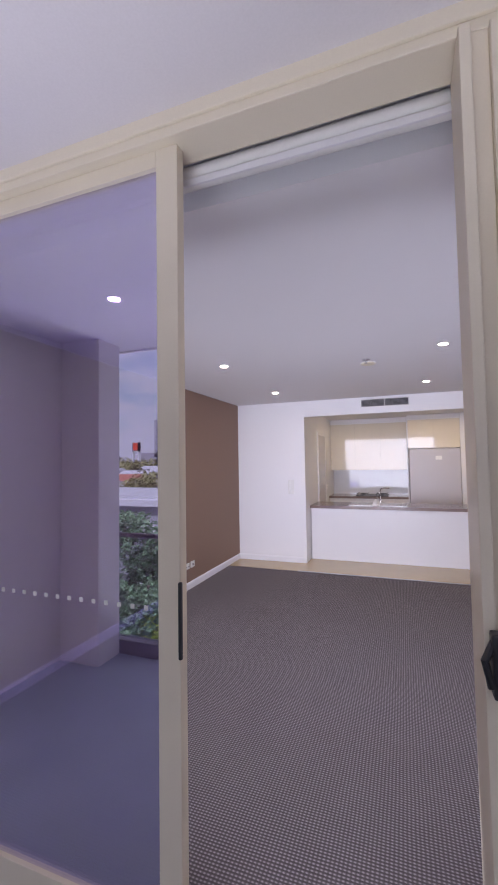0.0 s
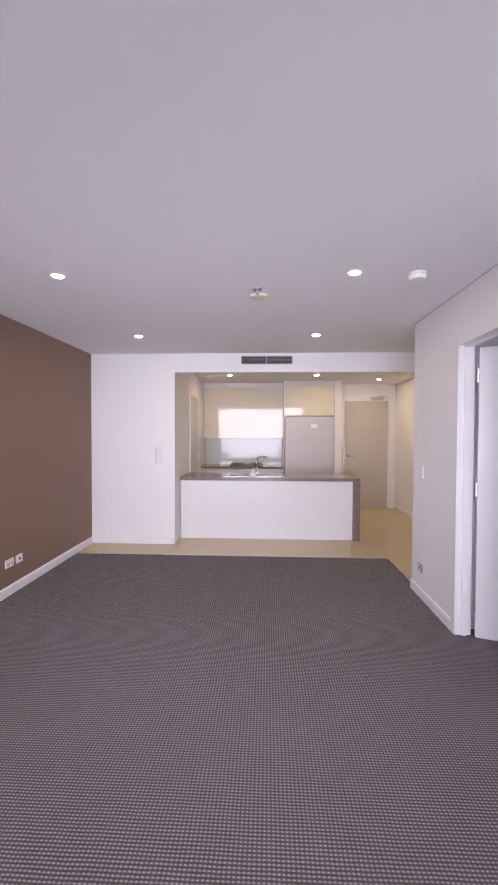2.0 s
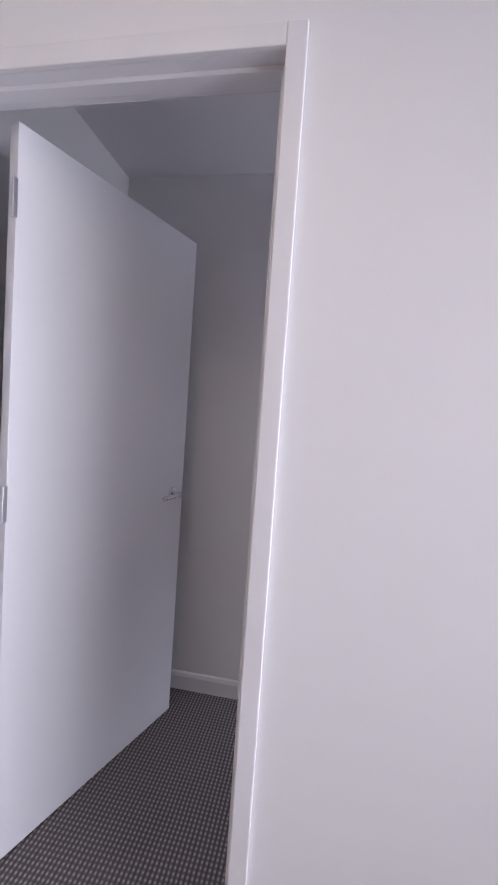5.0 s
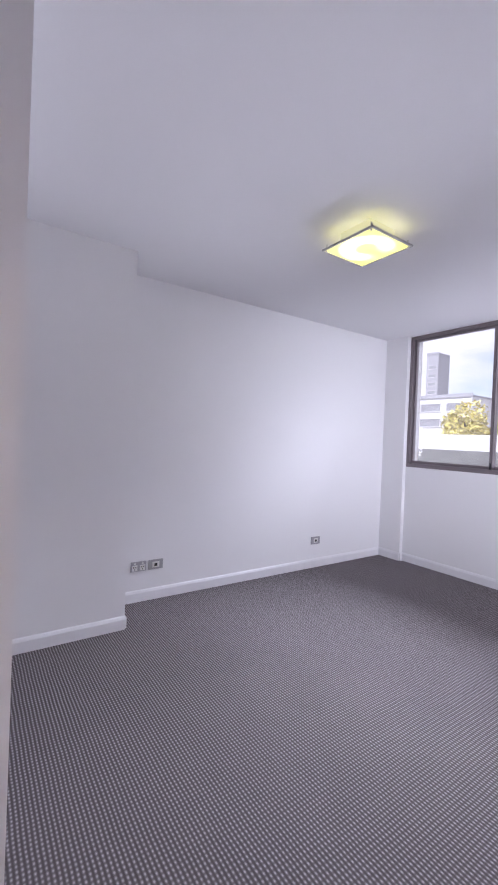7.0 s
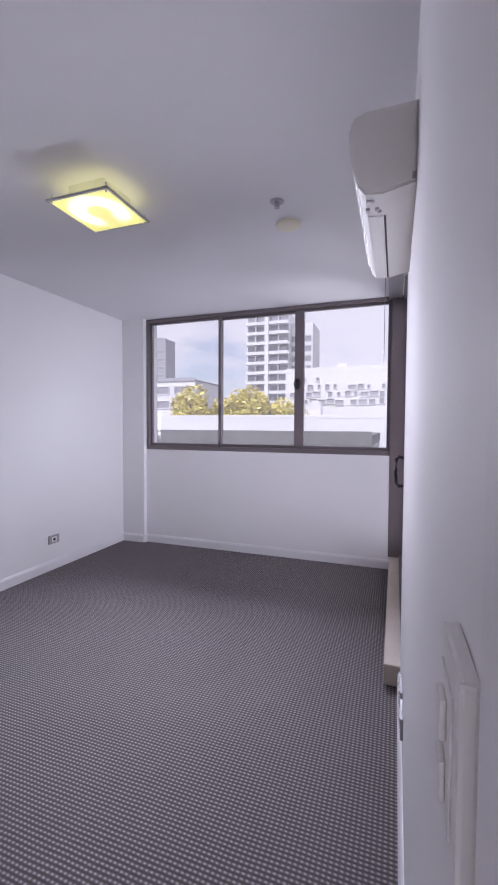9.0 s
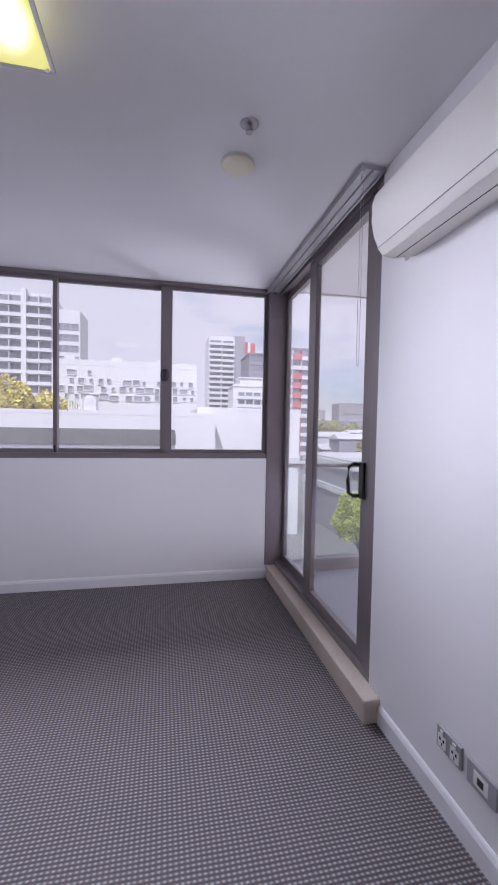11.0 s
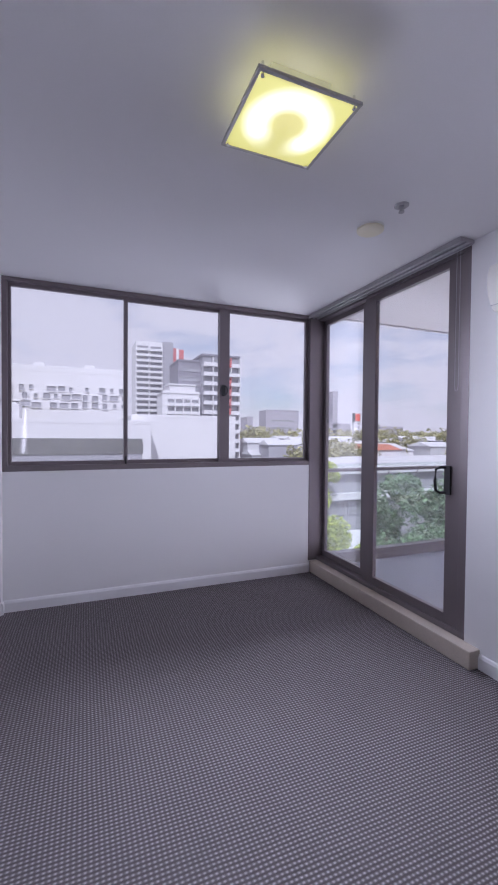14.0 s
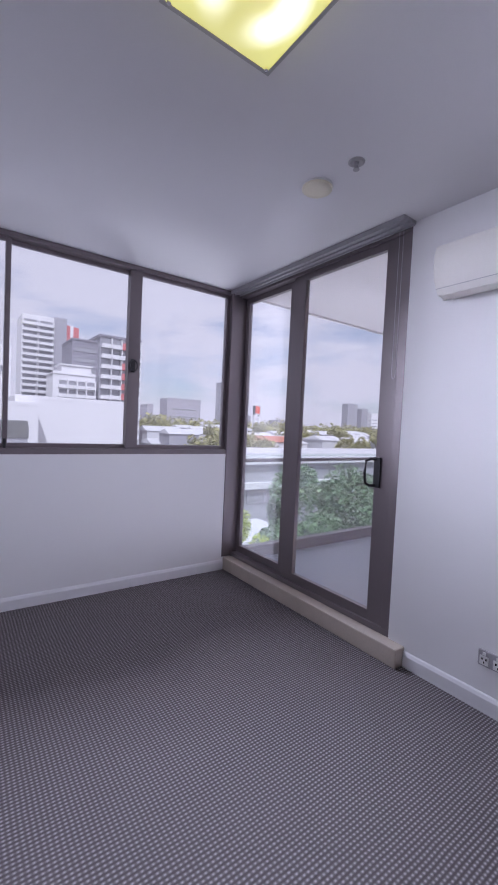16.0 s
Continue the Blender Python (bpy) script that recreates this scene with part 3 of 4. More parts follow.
def ac_shell():
    """The case: flat back and top, a bellied front and a sloping underside."""
    bm = bmesh.new()
    prof = ((0, 0.03), (0.09, 0.012), (0.138, 0.018), (0.156, 0.04), (0.172, 0.085), (0.183, 0.14), (0.185, 0.20), (0.172, 0.238), (0.14, 0.25), (0, 0.25))
    a = [bm.verts.new((d, -AY, z)) for d, z in prof]
    b = [bm.verts.new((d, AY, z)) for d, z in prof]
    for i in range(len(prof)):
        j = (i + 1) % len(prof)
        bm.faces.new((a[i], a[j], b[j], b[i]))
    bm.faces.new(a)
    bm.faces.new(b[::-1])
    bmesh.ops.bevel(bm, geom=[e for e in bm.edges if abs(e.verts[0].co.y - e.verts[1].co.y) < 0.01], offset=0.006, segments=2, affect="EDGES")
    return bm


def on_belly(y0, y1, d0, d1, z0, z1, thick):
    """A thin plate lying on the case between two places of its section."""
    bm = boxes((0, y0, -0.002, math.hypot(d1 - d0, z1 - z0), y1, thick))
    bm.transform(Matrix.Translation((d0, 0, z0)) @ Matrix.Rotation(-math.atan2(z1 - z0, d1 - d0), 4, "Y") @ Matrix.Scale(-1, 4, (0, 0, 1)))
    return bm


CASE = mat("aged_white_casing", (0.78, 0.76, 0.72), 0.55, vary=0.02, grain=120, bump=0.02)
part("shell", ac_shell(), CASE, ac, "", True)
part("louvre", on_belly(-AY + 0.02, AY - 0.13, 0.092, 0.136, 0.0125, 0.0175, 0.004), CASE, ac)
part("air_slot", on_belly(-AY + 0.02, AY - 0.13, 0.084, 0.09, 0.0135, 0.0125, 0.002), DARK, ac)
part("panel_seam", boxes((0.1565, -AY + 0.004, 0.0415, 0.1595, AY - 0.004, 0.0435)), GREYP, ac)
part("sensor", lathe(((0.012, 0), (0.012, 0.003), (0.008, 0.0045)), 18, (0.125, AY - 0.045, 0.0175), Matrix.Rotation(radians(180), 4, "X")), GREYP, ac, "round grey sensor window", True)
for d, y in ((0.135, AY - 0.085), (0.108, AY - 0.085), (0.102, AY - 0.1)):
    part("indicator", boxes((d - 0.006, y - 0.006, 0.008, d + 0.006, y + 0.006, 0.0165)), GREYP, ac)
part("drain_pipe", tube([(0.03, -AY + 0.01, 0.06), (0.03, -AY - 0.02, 0.05), (0.012, -AY - 0.03, 0.03)], 0.010), WHITEP, ac, "", True)
part("bracket_tab", boxes((0.002, AY, 0.035, 0.012, AY + 0.003, 0.055)), GREYP, ac)

# ---- living room facade ----
fac = thing("door_3", "cream aluminium sliding glass doors, one panel slid open", "sliding door", (-1.8, 1.25, 0), kind="structure")
fm = Matrix.Translation((1.8, -1.25, 0))
part("door_frame", here(boxes((LX, 1.2, 2.525, -0.03, 1.33, 2.60), (LX, 1.188, 2.553, -0.03, 1.20, 2.60), bevel=0.004), fm), CREAM, fac, "cream head frame")
part("sill", here(boxes((LX, 1.17, -0.02, -0.03, 1.33, 0.03), (LX, 1.2, 0.03, -1.75, 1.24, 0.06), bevel=0.003), fm), CREAM, fac)


def facade_panel(x0, x1, y, z0=0.06, w0=0.075, w1=0.075, bottom=0.16):
    part("panel_frame", here(boxes((x0, y, z0, x0 + w0, y + 0.04, 2.525), (x1 - w1, y, z0, x1, y + 0.04, 2.525), (x0 + w0, y, z0, x1 - w1, y + 0.04, z0 + bottom), (x0 + w0, y, 2.47, x1 - w1, y + 0.04, 2.525), bevel=0.003), fm), CREAM, fac)
    pane = part("pane", here(boxes((x0 + w0 - 0.004, y + 0.016, z0 + bottom - 0.004, x1 - w1 + 0.004, y + 0.022, 2.469)), fm), MIRROR, fac, "violet solar control glass")
    pane.visible_shadow = False
    return pane


pane_a = facade_panel(-2.86, -1.765, 1.235)
facade_panel(-3.65, -2.80, 1.285)
facade_panel(-0.90, -0.06, 1.285)
for i in range(19):
    part("marker", here(boxes((-2.75 + i * 0.05, 1.2495, 1.10, -2.736 + i * 0.05, 1.2505, 1.114)), fm), WHITEP, fac, "" if i else "small frosted marker square")
for x0, x1, y0, y1 in ((-1.0, -0.975, 1.17, 1.33), (-0.975, -0.935, 1.20, 1.30), (-0.935, -0.90, 1.18, 1.32), (-0.06, -0.03, 1.2, 1.33)):
    part("jamb", here(boxes((x0, y0, 0.03, x1, y1, 2.525), bevel=0.003), fm), CREAM, fac)
part("pull", here(boxes((-1.769, 1.228, 0.98, -1.759, 1.24, 1.2), bevel=0.003), fm), BLACK, fac, "black flush pull")
lk = part("lock", here(boxes((-0.99, 1.135, 1.06, -0.96, 1.17, 1.19), bevel=0.006), fm), BLACK, fac, "black door lock lever")
part("lever", here(tube([(-0.985, 1.15, 1.17), (-1.005, 1.13, 1.14), (-0.995, 1.125, 1.09)], 0.008), fm), BLACK, lk, "", True)
blind = thing("roller_blind", "white roller blind wound up over the glass doors", "blind", (-1.85, 1.375, 2.49))
roll = lathe(((0.034, -1.75), (0.036, -1.748), (0.036, 1.828), (0.034, 1.83)), 24, (0, 0, 0.02), Matrix.Rotation(radians(90), 4, "Y"))
part("roll", roll, WHITEP, blind, "", True)
part("bottom_bar", boxes((-1.75, -0.045, -0.035, 1.83, -0.035, -0.012), bevel=0.003), TRIM, blind)
for x in (-1.77, 1.835):
    part("bracket", boxes((x - 0.006, -0.03, -0.02, x + 0.006, 0.03, 0.09), bevel=0.002), WHITEP, blind)

# ---- balcony ----
setting("balcony_floor", boxes((-4.1, -0.85, -0.35, -0.02, 1.17, -0.09), (-4.1, 1.17, -0.35, 0, 1.33, -0.02)), BALTILE, "blue-grey tiled balcony floor", "floor")
setting("balcony_ceiling", boxes((-4.1, -0.80, 2.595, -0.03, 1.20, 3.2), (-4.1, -0.83, 2.58, -0.03, -0.80, 3.2)), RENDER, "white rendered balcony soffit", "ceiling")
setting("door_head", boxes((-4.1, 1.20, 2.601, -0.03, 1.30, 3.2)), RENDER, "rendered wall over the glass doors", "wall")
setting("window_hood", boxes((-0.03, -0.72, 2.60, 3.4, -0.46, 3.2)), RENDER, "white rendered hood over the bedroom window", "wall")
setting("balcony_wall", boxes((-4.1, -0.4, -0.35, -3.9, 1.17, 2.60), (-4.0, -0.66, -0.35, -3.50, -0.4, 2.60), (-4.1, 1.17, -0.35, -3.655, 1.25, 2.60)), RENDER, "white rendered wall closing the balcony end", "wall")
setting("outer_wall", boxes((0.05, -0.56, -12, 3.4, -0.536, 1.0), (2.72, -0.56, 1.0, 3.4, -0.536, 2.60)), RENDER, "white rendered outer wall", "wall")
rail = thing("balustrade", "frameless glass balustrade with a dark round handrail", "balustrade", (-1.9, -0.68, 0))
rm = Matrix.Translation((1.9, 0.68, 0))
part("upstand", here(boxes((-3.8, -0.76, -0.09, 0.0, -0.66, 0.03), bevel=0.005), rm), BRONZE, rail, "dark grey upstand")
part("handrail", here(tube([(-3.82, -0.68, 0.925), (0.03, -0.68, 0.925)], 0.02, 14), rm), BRONZE, rail, "dark metal handrail", True)
for i in range(3):
    x0 = -3.80 + i * 1.265
    p = part("pane", here(boxes((x0, -0.735, 0.03, x0 + 1.25, -0.723, 0.99)), rm), RAILGLASS, rail, "clear glass with green edge")
    p.visible_shadow = False
    for dx in (0.2, 1.05):
        part("bracket", here(tube([(x0 + dx, -0.723, 0.88), (x0 + dx, -0.70, 0.87), (x0 + dx, -0.682, 0.905)], 0.009, 8), rm), STEEL, rail, "", True)

# ---- kitchen ----
bar = thing("island_bar", "white kitchen bar with a brown stone top and end panel", "kitchen bar", (-1.35, 6.9, 0.002))
bmv = Matrix.Translation((1.35, -6.9, -0.002))
part("front_panel", here(boxes((-2.55, 6.655, 0.002, -0.215, 6.675, 0.80), bevel=0.002), bmv), PANEL, bar)
part("carcass", here(boxes((-2.55, 6.675, 0.002, -0.215, 7.25, 0.80)), bmv), PANEL, bar)
part("benchtop", here(boxes((-2.555, 6.61, 0.80, -0.125, 7.28, 0.842), bevel=0.003), bmv), BENCH, bar, "polished brown stone top")
part("end_panel", here(boxes((-0.212, 6.61, 0.002, -0.125, 7.28, 0.799), bevel=0.003), bmv), BENCH, bar, "brown stone waterfall end")
back = thing("bench_cabinet", "white base cabinets with a dark red-brown benchtop", "kitchen cabinet", (-1.8, 8.7, 0.002))
bk = Matrix.Translation((1.8, -8.7, -0.002))
part("body", here(boxes((-2.56, 8.47, 0.10, -1.08, 9.06, 0.80), (-2.56, 8.53, 0.002, -1.08, 9.06, 0.10)), bk), PANEL, back)
for x in (-2.555, -2.065, -1.575):
    d = part("door", here(boxes((x, 8.45, 0.11, x + 0.484, 8.468, 0.79), bevel=0.002), bk), PANEL, back)
part("benchtop", here(boxes((-2.56, 8.43, 0.80, -1.08, 9.05, 0.842), bevel=0.003), bk), BENCH, back, "dark red-brown stone top")
sp = thing("splashback", "white back-painted glass splashback", "splashback", (-1.8, 9.05, 0.842))
part("panel", boxes((-0.76, -0.008, 0.0, 0.72, 0.004, 0.5), bevel=0.001), SPLASH, sp)
up = thing("wall_cabinet", "cream high-gloss overhead cabinets", "kitchen cabinet", (-1.8, 8.9, 1.345))
part("body", boxes((-0.76, -0.17, 0.0, 0.72, 0.155, 0.93)), GLOSSY, up)
for x in (-0.757, -0.262, 0.233):
    part("door", boxes((x, -0.192, 0.004, x + 0.489, -0.172, 0.926), bevel=0.002), GLOSSY, up)
part("filler", boxes((-0.76, -0.15, 0.932, 0.72, 0.155, 1.03)), PANEL, up)
fr = thing("fridge", "tall silver fridge in a cream cabinet recess", "fridge", (-0.62, 8.75, 0.002))
part("body", boxes((-0.425, -0.31, 0.03, 0.425, 0.29, 1.735), bevel=0.006), FRIDGE, fr)
part("door", boxes((-0.43, -0.365, 0.53, 0.43, -0.313, 1.738), bevel=0.01), FRIDGE, fr, "upper fridge door")
part("door", boxes((-0.43, -0.365, 0.05, 0.43, -0.313, 0.52), bevel=0.01), FRIDGE, fr, "lower freezer door")
part("notice", boxes((0.02, -0.3665, 1.53, 0.13, -0.3652, 1.60)), WHITEP, fr, "small white paper note")
part("foot", boxes((-0.36, -0.25, 0, 0.36, 0.25, 0.03)), BLACK, fr)
fh = thing("fridge_cabinet", "cream high-gloss cabinet above the fridge with side panels", "kitchen cabinet", (-0.62, 8.75, 0.002))
part("body", boxes((-0.44, -0.30, 1.75, 0.44, 0.31, 2.28)), GLOSSY, fh)
for x in (-0.438, 0.002):
    part("door", boxes((x, -0.322, 1.755, x + 0.436, -0.302, 2.276), bevel=0.002), GLOSSY, fh)
for x in (-0.46, 0.44):
    part("side_panel", boxes((x, -0.322, 0, x + (0.019 if x < 0 else 0.12), 0.31, 2.375), bevel=0.002), PANEL, fh)
part("filler", boxes((-0.44, -0.28, 2.282, 0.44, 0.31, 2.375)), PANEL, fh)
ct = thing("cooktop", "black gas cooktop on the rear bench", "cooktop", (-1.75, 8.72, 0.842))
part("glass_top", boxes((-0.3, -0.24, 0, 0.3, 0.24, 0.012), bevel=0.003), BLACK, ct)
for x in (-0.18, 0.18):
    for y in (-0.12, 0.12):
        part("burner", lathe(((0.05, 0.012), (0.045, 0.024), (0.02, 0.03)), 16, (x, y, 0)), BLACK, ct)
    part("trivet", boxes((x - 0.1, -0.2, 0.034, x - 0.09, 0.2, 0.046), (x + 0.09, -0.2, 0.034, x + 0.1, 0.2, 0.046), (x - 0.1, -0.005, 0.034, x + 0.1, 0.005, 0.046), (x - 0.1, -0.2, 0.012, x - 0.09, -0.19, 0.034), (x + 0.09, 0.19, 0.012, x + 0.1, 0.2, 0.034)), BLACK, ct)
sink = thing("sink", "stainless double bowl sink set in the bar top", "sink", (-1.55, 6.97, 0.842))
part("rim", boxes((-0.42, -0.22, 0, 0.42, -0.18, 0.004), (-0.42, 0.18, 0, 0.42, 0.22, 0.004), (-0.42, -0.18, 0, -0.36, 0.18, 0.004), (0.36, -0.18, 0, 0.42, 0.18, 0.004), (-0.02, -0.18, 0, 0.02, 0.18, 0.004)), STEEL, sink)
for x0, x1 in ((-0.36, -0.02), (0.02, 0.36)):
    bowl = lathe(((0.165, 0.0055), (0.168, 0.002), (0.155, 0.001), (0.06, 0.0006), (0.012, 0.0005)), 32, ((x0 + x1) / 2, 0, 0))
    part("bowl", bowl, SPRINK, sink, "dark round bowl", True)
tap = thing("tap", "chrome gooseneck mixer tap behind the sink", "tap", (-1.52, 7.2, 0.842))
part("base", lathe(((0.025, 0), (0.025, 0.03), (0.018, 0.05)), 18), CHROME, tap, "", True)
part("spout", tube([(0, 0, 0.03), (0, 0, 0.2), (0.01, -0.01, 0.235), (0.05, -0.03, 0.25), (0.14, -0.08, 0.25), (0.15, -0.085, 0.235)], 0.011), CHROME, tap, "", True)
part("lever", tube([(0.0, 0.0, 0.05), (-0.03, 0.02, 0.075), (-0.06, 0.03, 0.085)], 0.006), CHROME, tap, "", True)
cup = thing("tissue_pack", "crumpled white paper bundle on the bar top", "paper", (-1.56, 6.76, 0.842))
cb = lathe(((0.05, 0), (0.06, 0.02), (0.05, 0.05), (0.03, 0.08), (0.012, 0.10)), 14)
for v in cb.verts:
    v.co += v.co.normalized() * 0.02 * noise.noise(v.co * 40)
part("bundle", cb, WHITEP, cup)
# kitchen side door and air vent
kd = thing("pantry_door", "tall white pantry door standing ajar", "door", (-2.555, 7.35, 0.002))
part("leaf", boxes((0.0, 0.0, 0.0, 0.014, 0.62, 2.0), bevel=0.002), FRIDGE, kd, "pale grey leaf")
part("frame", boxes((0.0, -0.06, 0, 0.02, -0.005, 2.06), (0.0, 0.625, 0, 0.02, 0.68, 2.06), (0.0, -0.005, 2.004, 0.02, 0.625, 2.06)), TRIM, kd)
vent = thing("air_vent", "white slotted air conditioning grille in the bulkhead", "air vent", (-1.378, FY, 2.372))
part("frame", boxes((-0.336, -0.012, -0.062, 0.336, 0, -0.05), (-0.336, -0.012, 0.05, 0.336, 0, 0.062), (-0.336, -0.012, -0.05, -0.322, 0, 0.05), (0.322, -0.012, -0.05, 0.336, 0, 0.05)), WHITEP, vent)
part("backing", boxes((-0.322, -0.002, -0.05, 0.322, -0.0005, 0.05)), DARK, vent)
for i in range(6):
    blade = boxes((-0.322, -0.008, -0.0015, 0.322, 0.008, 0.0015))
    blade.transform(pose(0, -0.009, -0.041 + i * 0.0165, 35, 0, 0))
    part("slat", blade, GREYP, vent)
part("divider", boxes((-0.006, -0.0145, -0.05, 0.006, -0.003, 0.05)), WHITEP, vent)
ic = thing("intercom", "white wall intercom handset on the kitchen wall", "intercom", (-2.78, FY, 1.15))
part("base", boxes((-0.045, -0.03, -0.11, 0.045, 0, 0.11), bevel=0.006), WHITEP, ic)
part("handset", boxes((-0.04, -0.055, -0.105, -0.005, -0.031, 0.105), bevel=0.01), WHITEP, ic)
# entry and hall doors
ent = thing("entry_door", "white flush entry door with a chrome closer, shut", "door", (0.12, 9.08, 0.002))
part("leaf", boxes((0, 0, 0, 0.82, 0.04, 2.16), bevel=0.003), mat("entry_door_paint", (0.55, 0.50, 0.47), 0.4, vary=0.02), ent)
cl = part("closer", boxes((0.5, -0.06, 2.07, 0.72, -0.001, 2.13), bevel=0.006), STEEL, ent, "grey door closer")
part("arm", tube([(0.6, -0.05, 2.135), (0.75, -0.1, 2.14), (0.8, -0.02, 2.14)], 0.008), STEEL, cl)
part("rose", lathe(((0.026, 0), (0.026, 0.008)), 18, (0.07, 0, 1.0), Matrix.Rotation(radians(90), 4, "X")), CHROME, ent)
part("lever", tube([(0.07, 0, 1.0), (0.07, -0.05, 1.0), (0.18, -0.055, 1.0)], 0.009), CHROME, ent, "", True)
part("frame", boxes((-0.09, -0.035, 0, -0.005, -0.02, 2.25), (0.825, -0.035, 0, 0.94, -0.02, 2.25), (-0.005, -0.035, 2.165, 0.825, -0.02, 2.25)), TRIM, ent)
hd = thing("hall_door", "white flush hall door, shut, with a lever", "door", (1.08, 7.2, 0.002))
part("leaf", boxes((-0.012, 0, 0, -0.001, 0.80, 2.04), bevel=0.002), DOOR, hd)
part("frame", boxes((-0.016, -0.06, 0, 0, -0.004, 2.1), (-0.016, 0.804, 0, 0, 0.86, 2.1), (-0.016, -0.004, 2.044, 0, 0.804, 2.1)), TRIM, hd)
part("lever", tube([(-0.012, 0.08, 1.0), (-0.06, 0.08, 1.0), (-0.065, 0.19, 1.0)], 0.009), CHROME, hd, "", True)

# ---- outside ----
G = -12.0
GROUND = mat("grey_street_ground", (0.16, 0.16, 0.155), 0.9, vary=0.3, scale=0.05, grain=3, bump=0.05)
BWHITE = mat("white_facade_render", (0.72, 0.71, 0.73), 0.8, vary=0.05, scale=0.2, grain=6, bump=0.05)
BGREY = mat("grey_facade_panel", (0.36, 0.355, 0.39), 0.7, vary=0.08, scale=0.2, grain=6, bump=0.05)
BDARK = mat("dark_facade_panel", (0.24, 0.23, 0.27), 0.7, vary=0.1, scale=0.2, grain=6, bump=0.05)
BRED = mat("red_facade_panel", (0.55, 0.14, 0.14), 0.6, vary=0.1, scale=0.3, grain=6, bump=0.03)
BSIGN = mat("orange_red_sign_panel", (0.75, 0.10, 0.05), 0.5, vary=0.05, scale=0.3, grain=6, bump=0.02)
# distance haze mixed into the facade colour
BHAZE = mat("hazed_mauve_render", (0.40, 0.38, 0.43), 0.8, vary=0.06, scale=0.2, grain=6, bump=0.02)
BGLASS = mat("dark_window_glass", (0.34, 0.34, 0.37), 0.15, 0.2, vary=0.2, scale=0.3, grain=4, bump=0.0)
ROOF = mat("pale_metal_roof", (0.56, 0.56, 0.58), 0.5, vary=0.1, scale=0.2, grain=8, bump=0.05)
TERRA = mat("terracotta_roof", (0.42, 0.16, 0.10), 0.8, vary=0.2, scale=0.3, grain=8)
BARK = mat("grey_brown_bark", (0.10, 0.075, 0.055), 0.9, vary=0.3, scale=6, grain=40, bump=0.4)


def leaves(name, colour):
    m = mat(name, colour, 0.6, vary=0.25, scale=0.5, grain=5, bump=0.0)
    n, l = m.node_tree.nodes, m.node_tree.links
    geo, hs = n.new("ShaderNodeNewGeometry"), n.new("ShaderNodeHueSaturation")
    rng = n.new("ShaderNodeMapRange")
    rng.inputs["To Min"].default_value, rng.inputs["To Max"].default_value = 0.55, 1.5
    p = n["Principled BSDF"]
    old = p.inputs["Base Color"].links[0].from_socket
    l.new(geo.outputs["Random Per Island"], rng.inputs["Value"])
    l.new(rng.outputs["Result"], hs.inputs["Value"])
    l.new(old, hs.inputs["Color"])
    l.new(hs.outputs["Color"], p.inputs["Base Color"])
    return m


LEAF_A = leaves("fresh_green_leaves", (0.44, 0.52, 0.07))
LEAF_B = leaves("blue_green_leaves", (0.20, 0.30, 0.17))
LEAF_C = leaves("yellow_green_leaves", (0.62, 0.55, 0.16))
LEAF_D = leaves("olive_distant_leaves", (0.31, 0.30, 0.12))

setting("ground", boxes((-2500, -2500, G - 1, 2500, 2500, G)), GROUND, "grey streets and yards of the suburb below", "ground")


def shared(name, bm, mats):
    me = bpy.data.meshes.new(name)
    bmesh.ops.recalc_face_normals(bm, faces=bm.faces[:])
    bm.to_mesh(me)
    bm.free()
    for m in mats:
        me.materials.append(m)
    return me


def window_mesh(w, h, frame_m, glass_m=None):
    """A window unit: a frame standing proud with its recessed pane, about its centre, facing +y."""
    bm = boxes((-w / 2, -0.02, -h / 2, w / 2, 0.05, h / 2))
    for f in bm.faces:
        f.material_index = 1
    n0 = len(bm.faces)
    t = min(w, h) * 0.09
    for r in ((-w / 2 - t, 0, -h / 2 - t, w / 2 + t, 0.16, -h / 2), (-w / 2 - t, 0, h / 2, w / 2 + t, 0.16, h / 2 + t), (-w / 2 - t, 0, -h / 2, -w / 2, 0.16, h / 2), (w / 2, 0, -h / 2, w / 2 + t, 0.16, h / 2)):
        box(bm, *r)
    return shared("window", bm, (frame_m, glass_m or BGLASS))


def put_windows(parent, me, spots):
    for x, y, z in spots:
        o = new("window", me)
        o.parent = parent
        o.location = (x, y, z)


def block(name, label, at, w, d, h, material, roof_m=None, parapet=0.5, lip=0.2):
    """A building body with a roof slab and parapet; its front faces +y at the origin."""
    ob = thing(name, label, "building", at)
    part("wall", boxes((-w / 2, -d, 0, w / 2, 0, h)), material, ob)
    part("roof", boxes((-w / 2 - lip, -d - lip, h, w / 2 + lip, lip, h + 0.3), (-w / 2, -0.3, h + 0.3, w / 2, 0, h + 0.3 + parapet)), roof_m or material, ob)
    return ob


rnd = random.Random(4)
# long white building with scattered square windows
a = block("apartment_building", "long white apartment block with scattered square windows", (6.5, -60, G), 20.5, 14, 21.6, BWHITE, lip=0.02)
sizes = [window_mesh(w, h, BWHITE, g) for w, h, g in ((0.62, 0.85, BGLASS), (0.85, 0.72, BGLASS), (1.15, 0.72, BGREY), (0.45, 0.6, BGLASS))]
for row in range(4):
    x = -9.7 + rnd.uniform(0, 0.6)
    while x < 9.6:
        if rnd.random() < (0.9, 0.95, 0.85, 0.35)[row]:
            put_windows(a, rnd.choice(sizes), [(x, 0.0, 17.1 + row * 1.12 + rnd.uniform(-0.12, 0.12))])
        x += rnd.choice((1.15, 1.3, 1.35, 2.1))
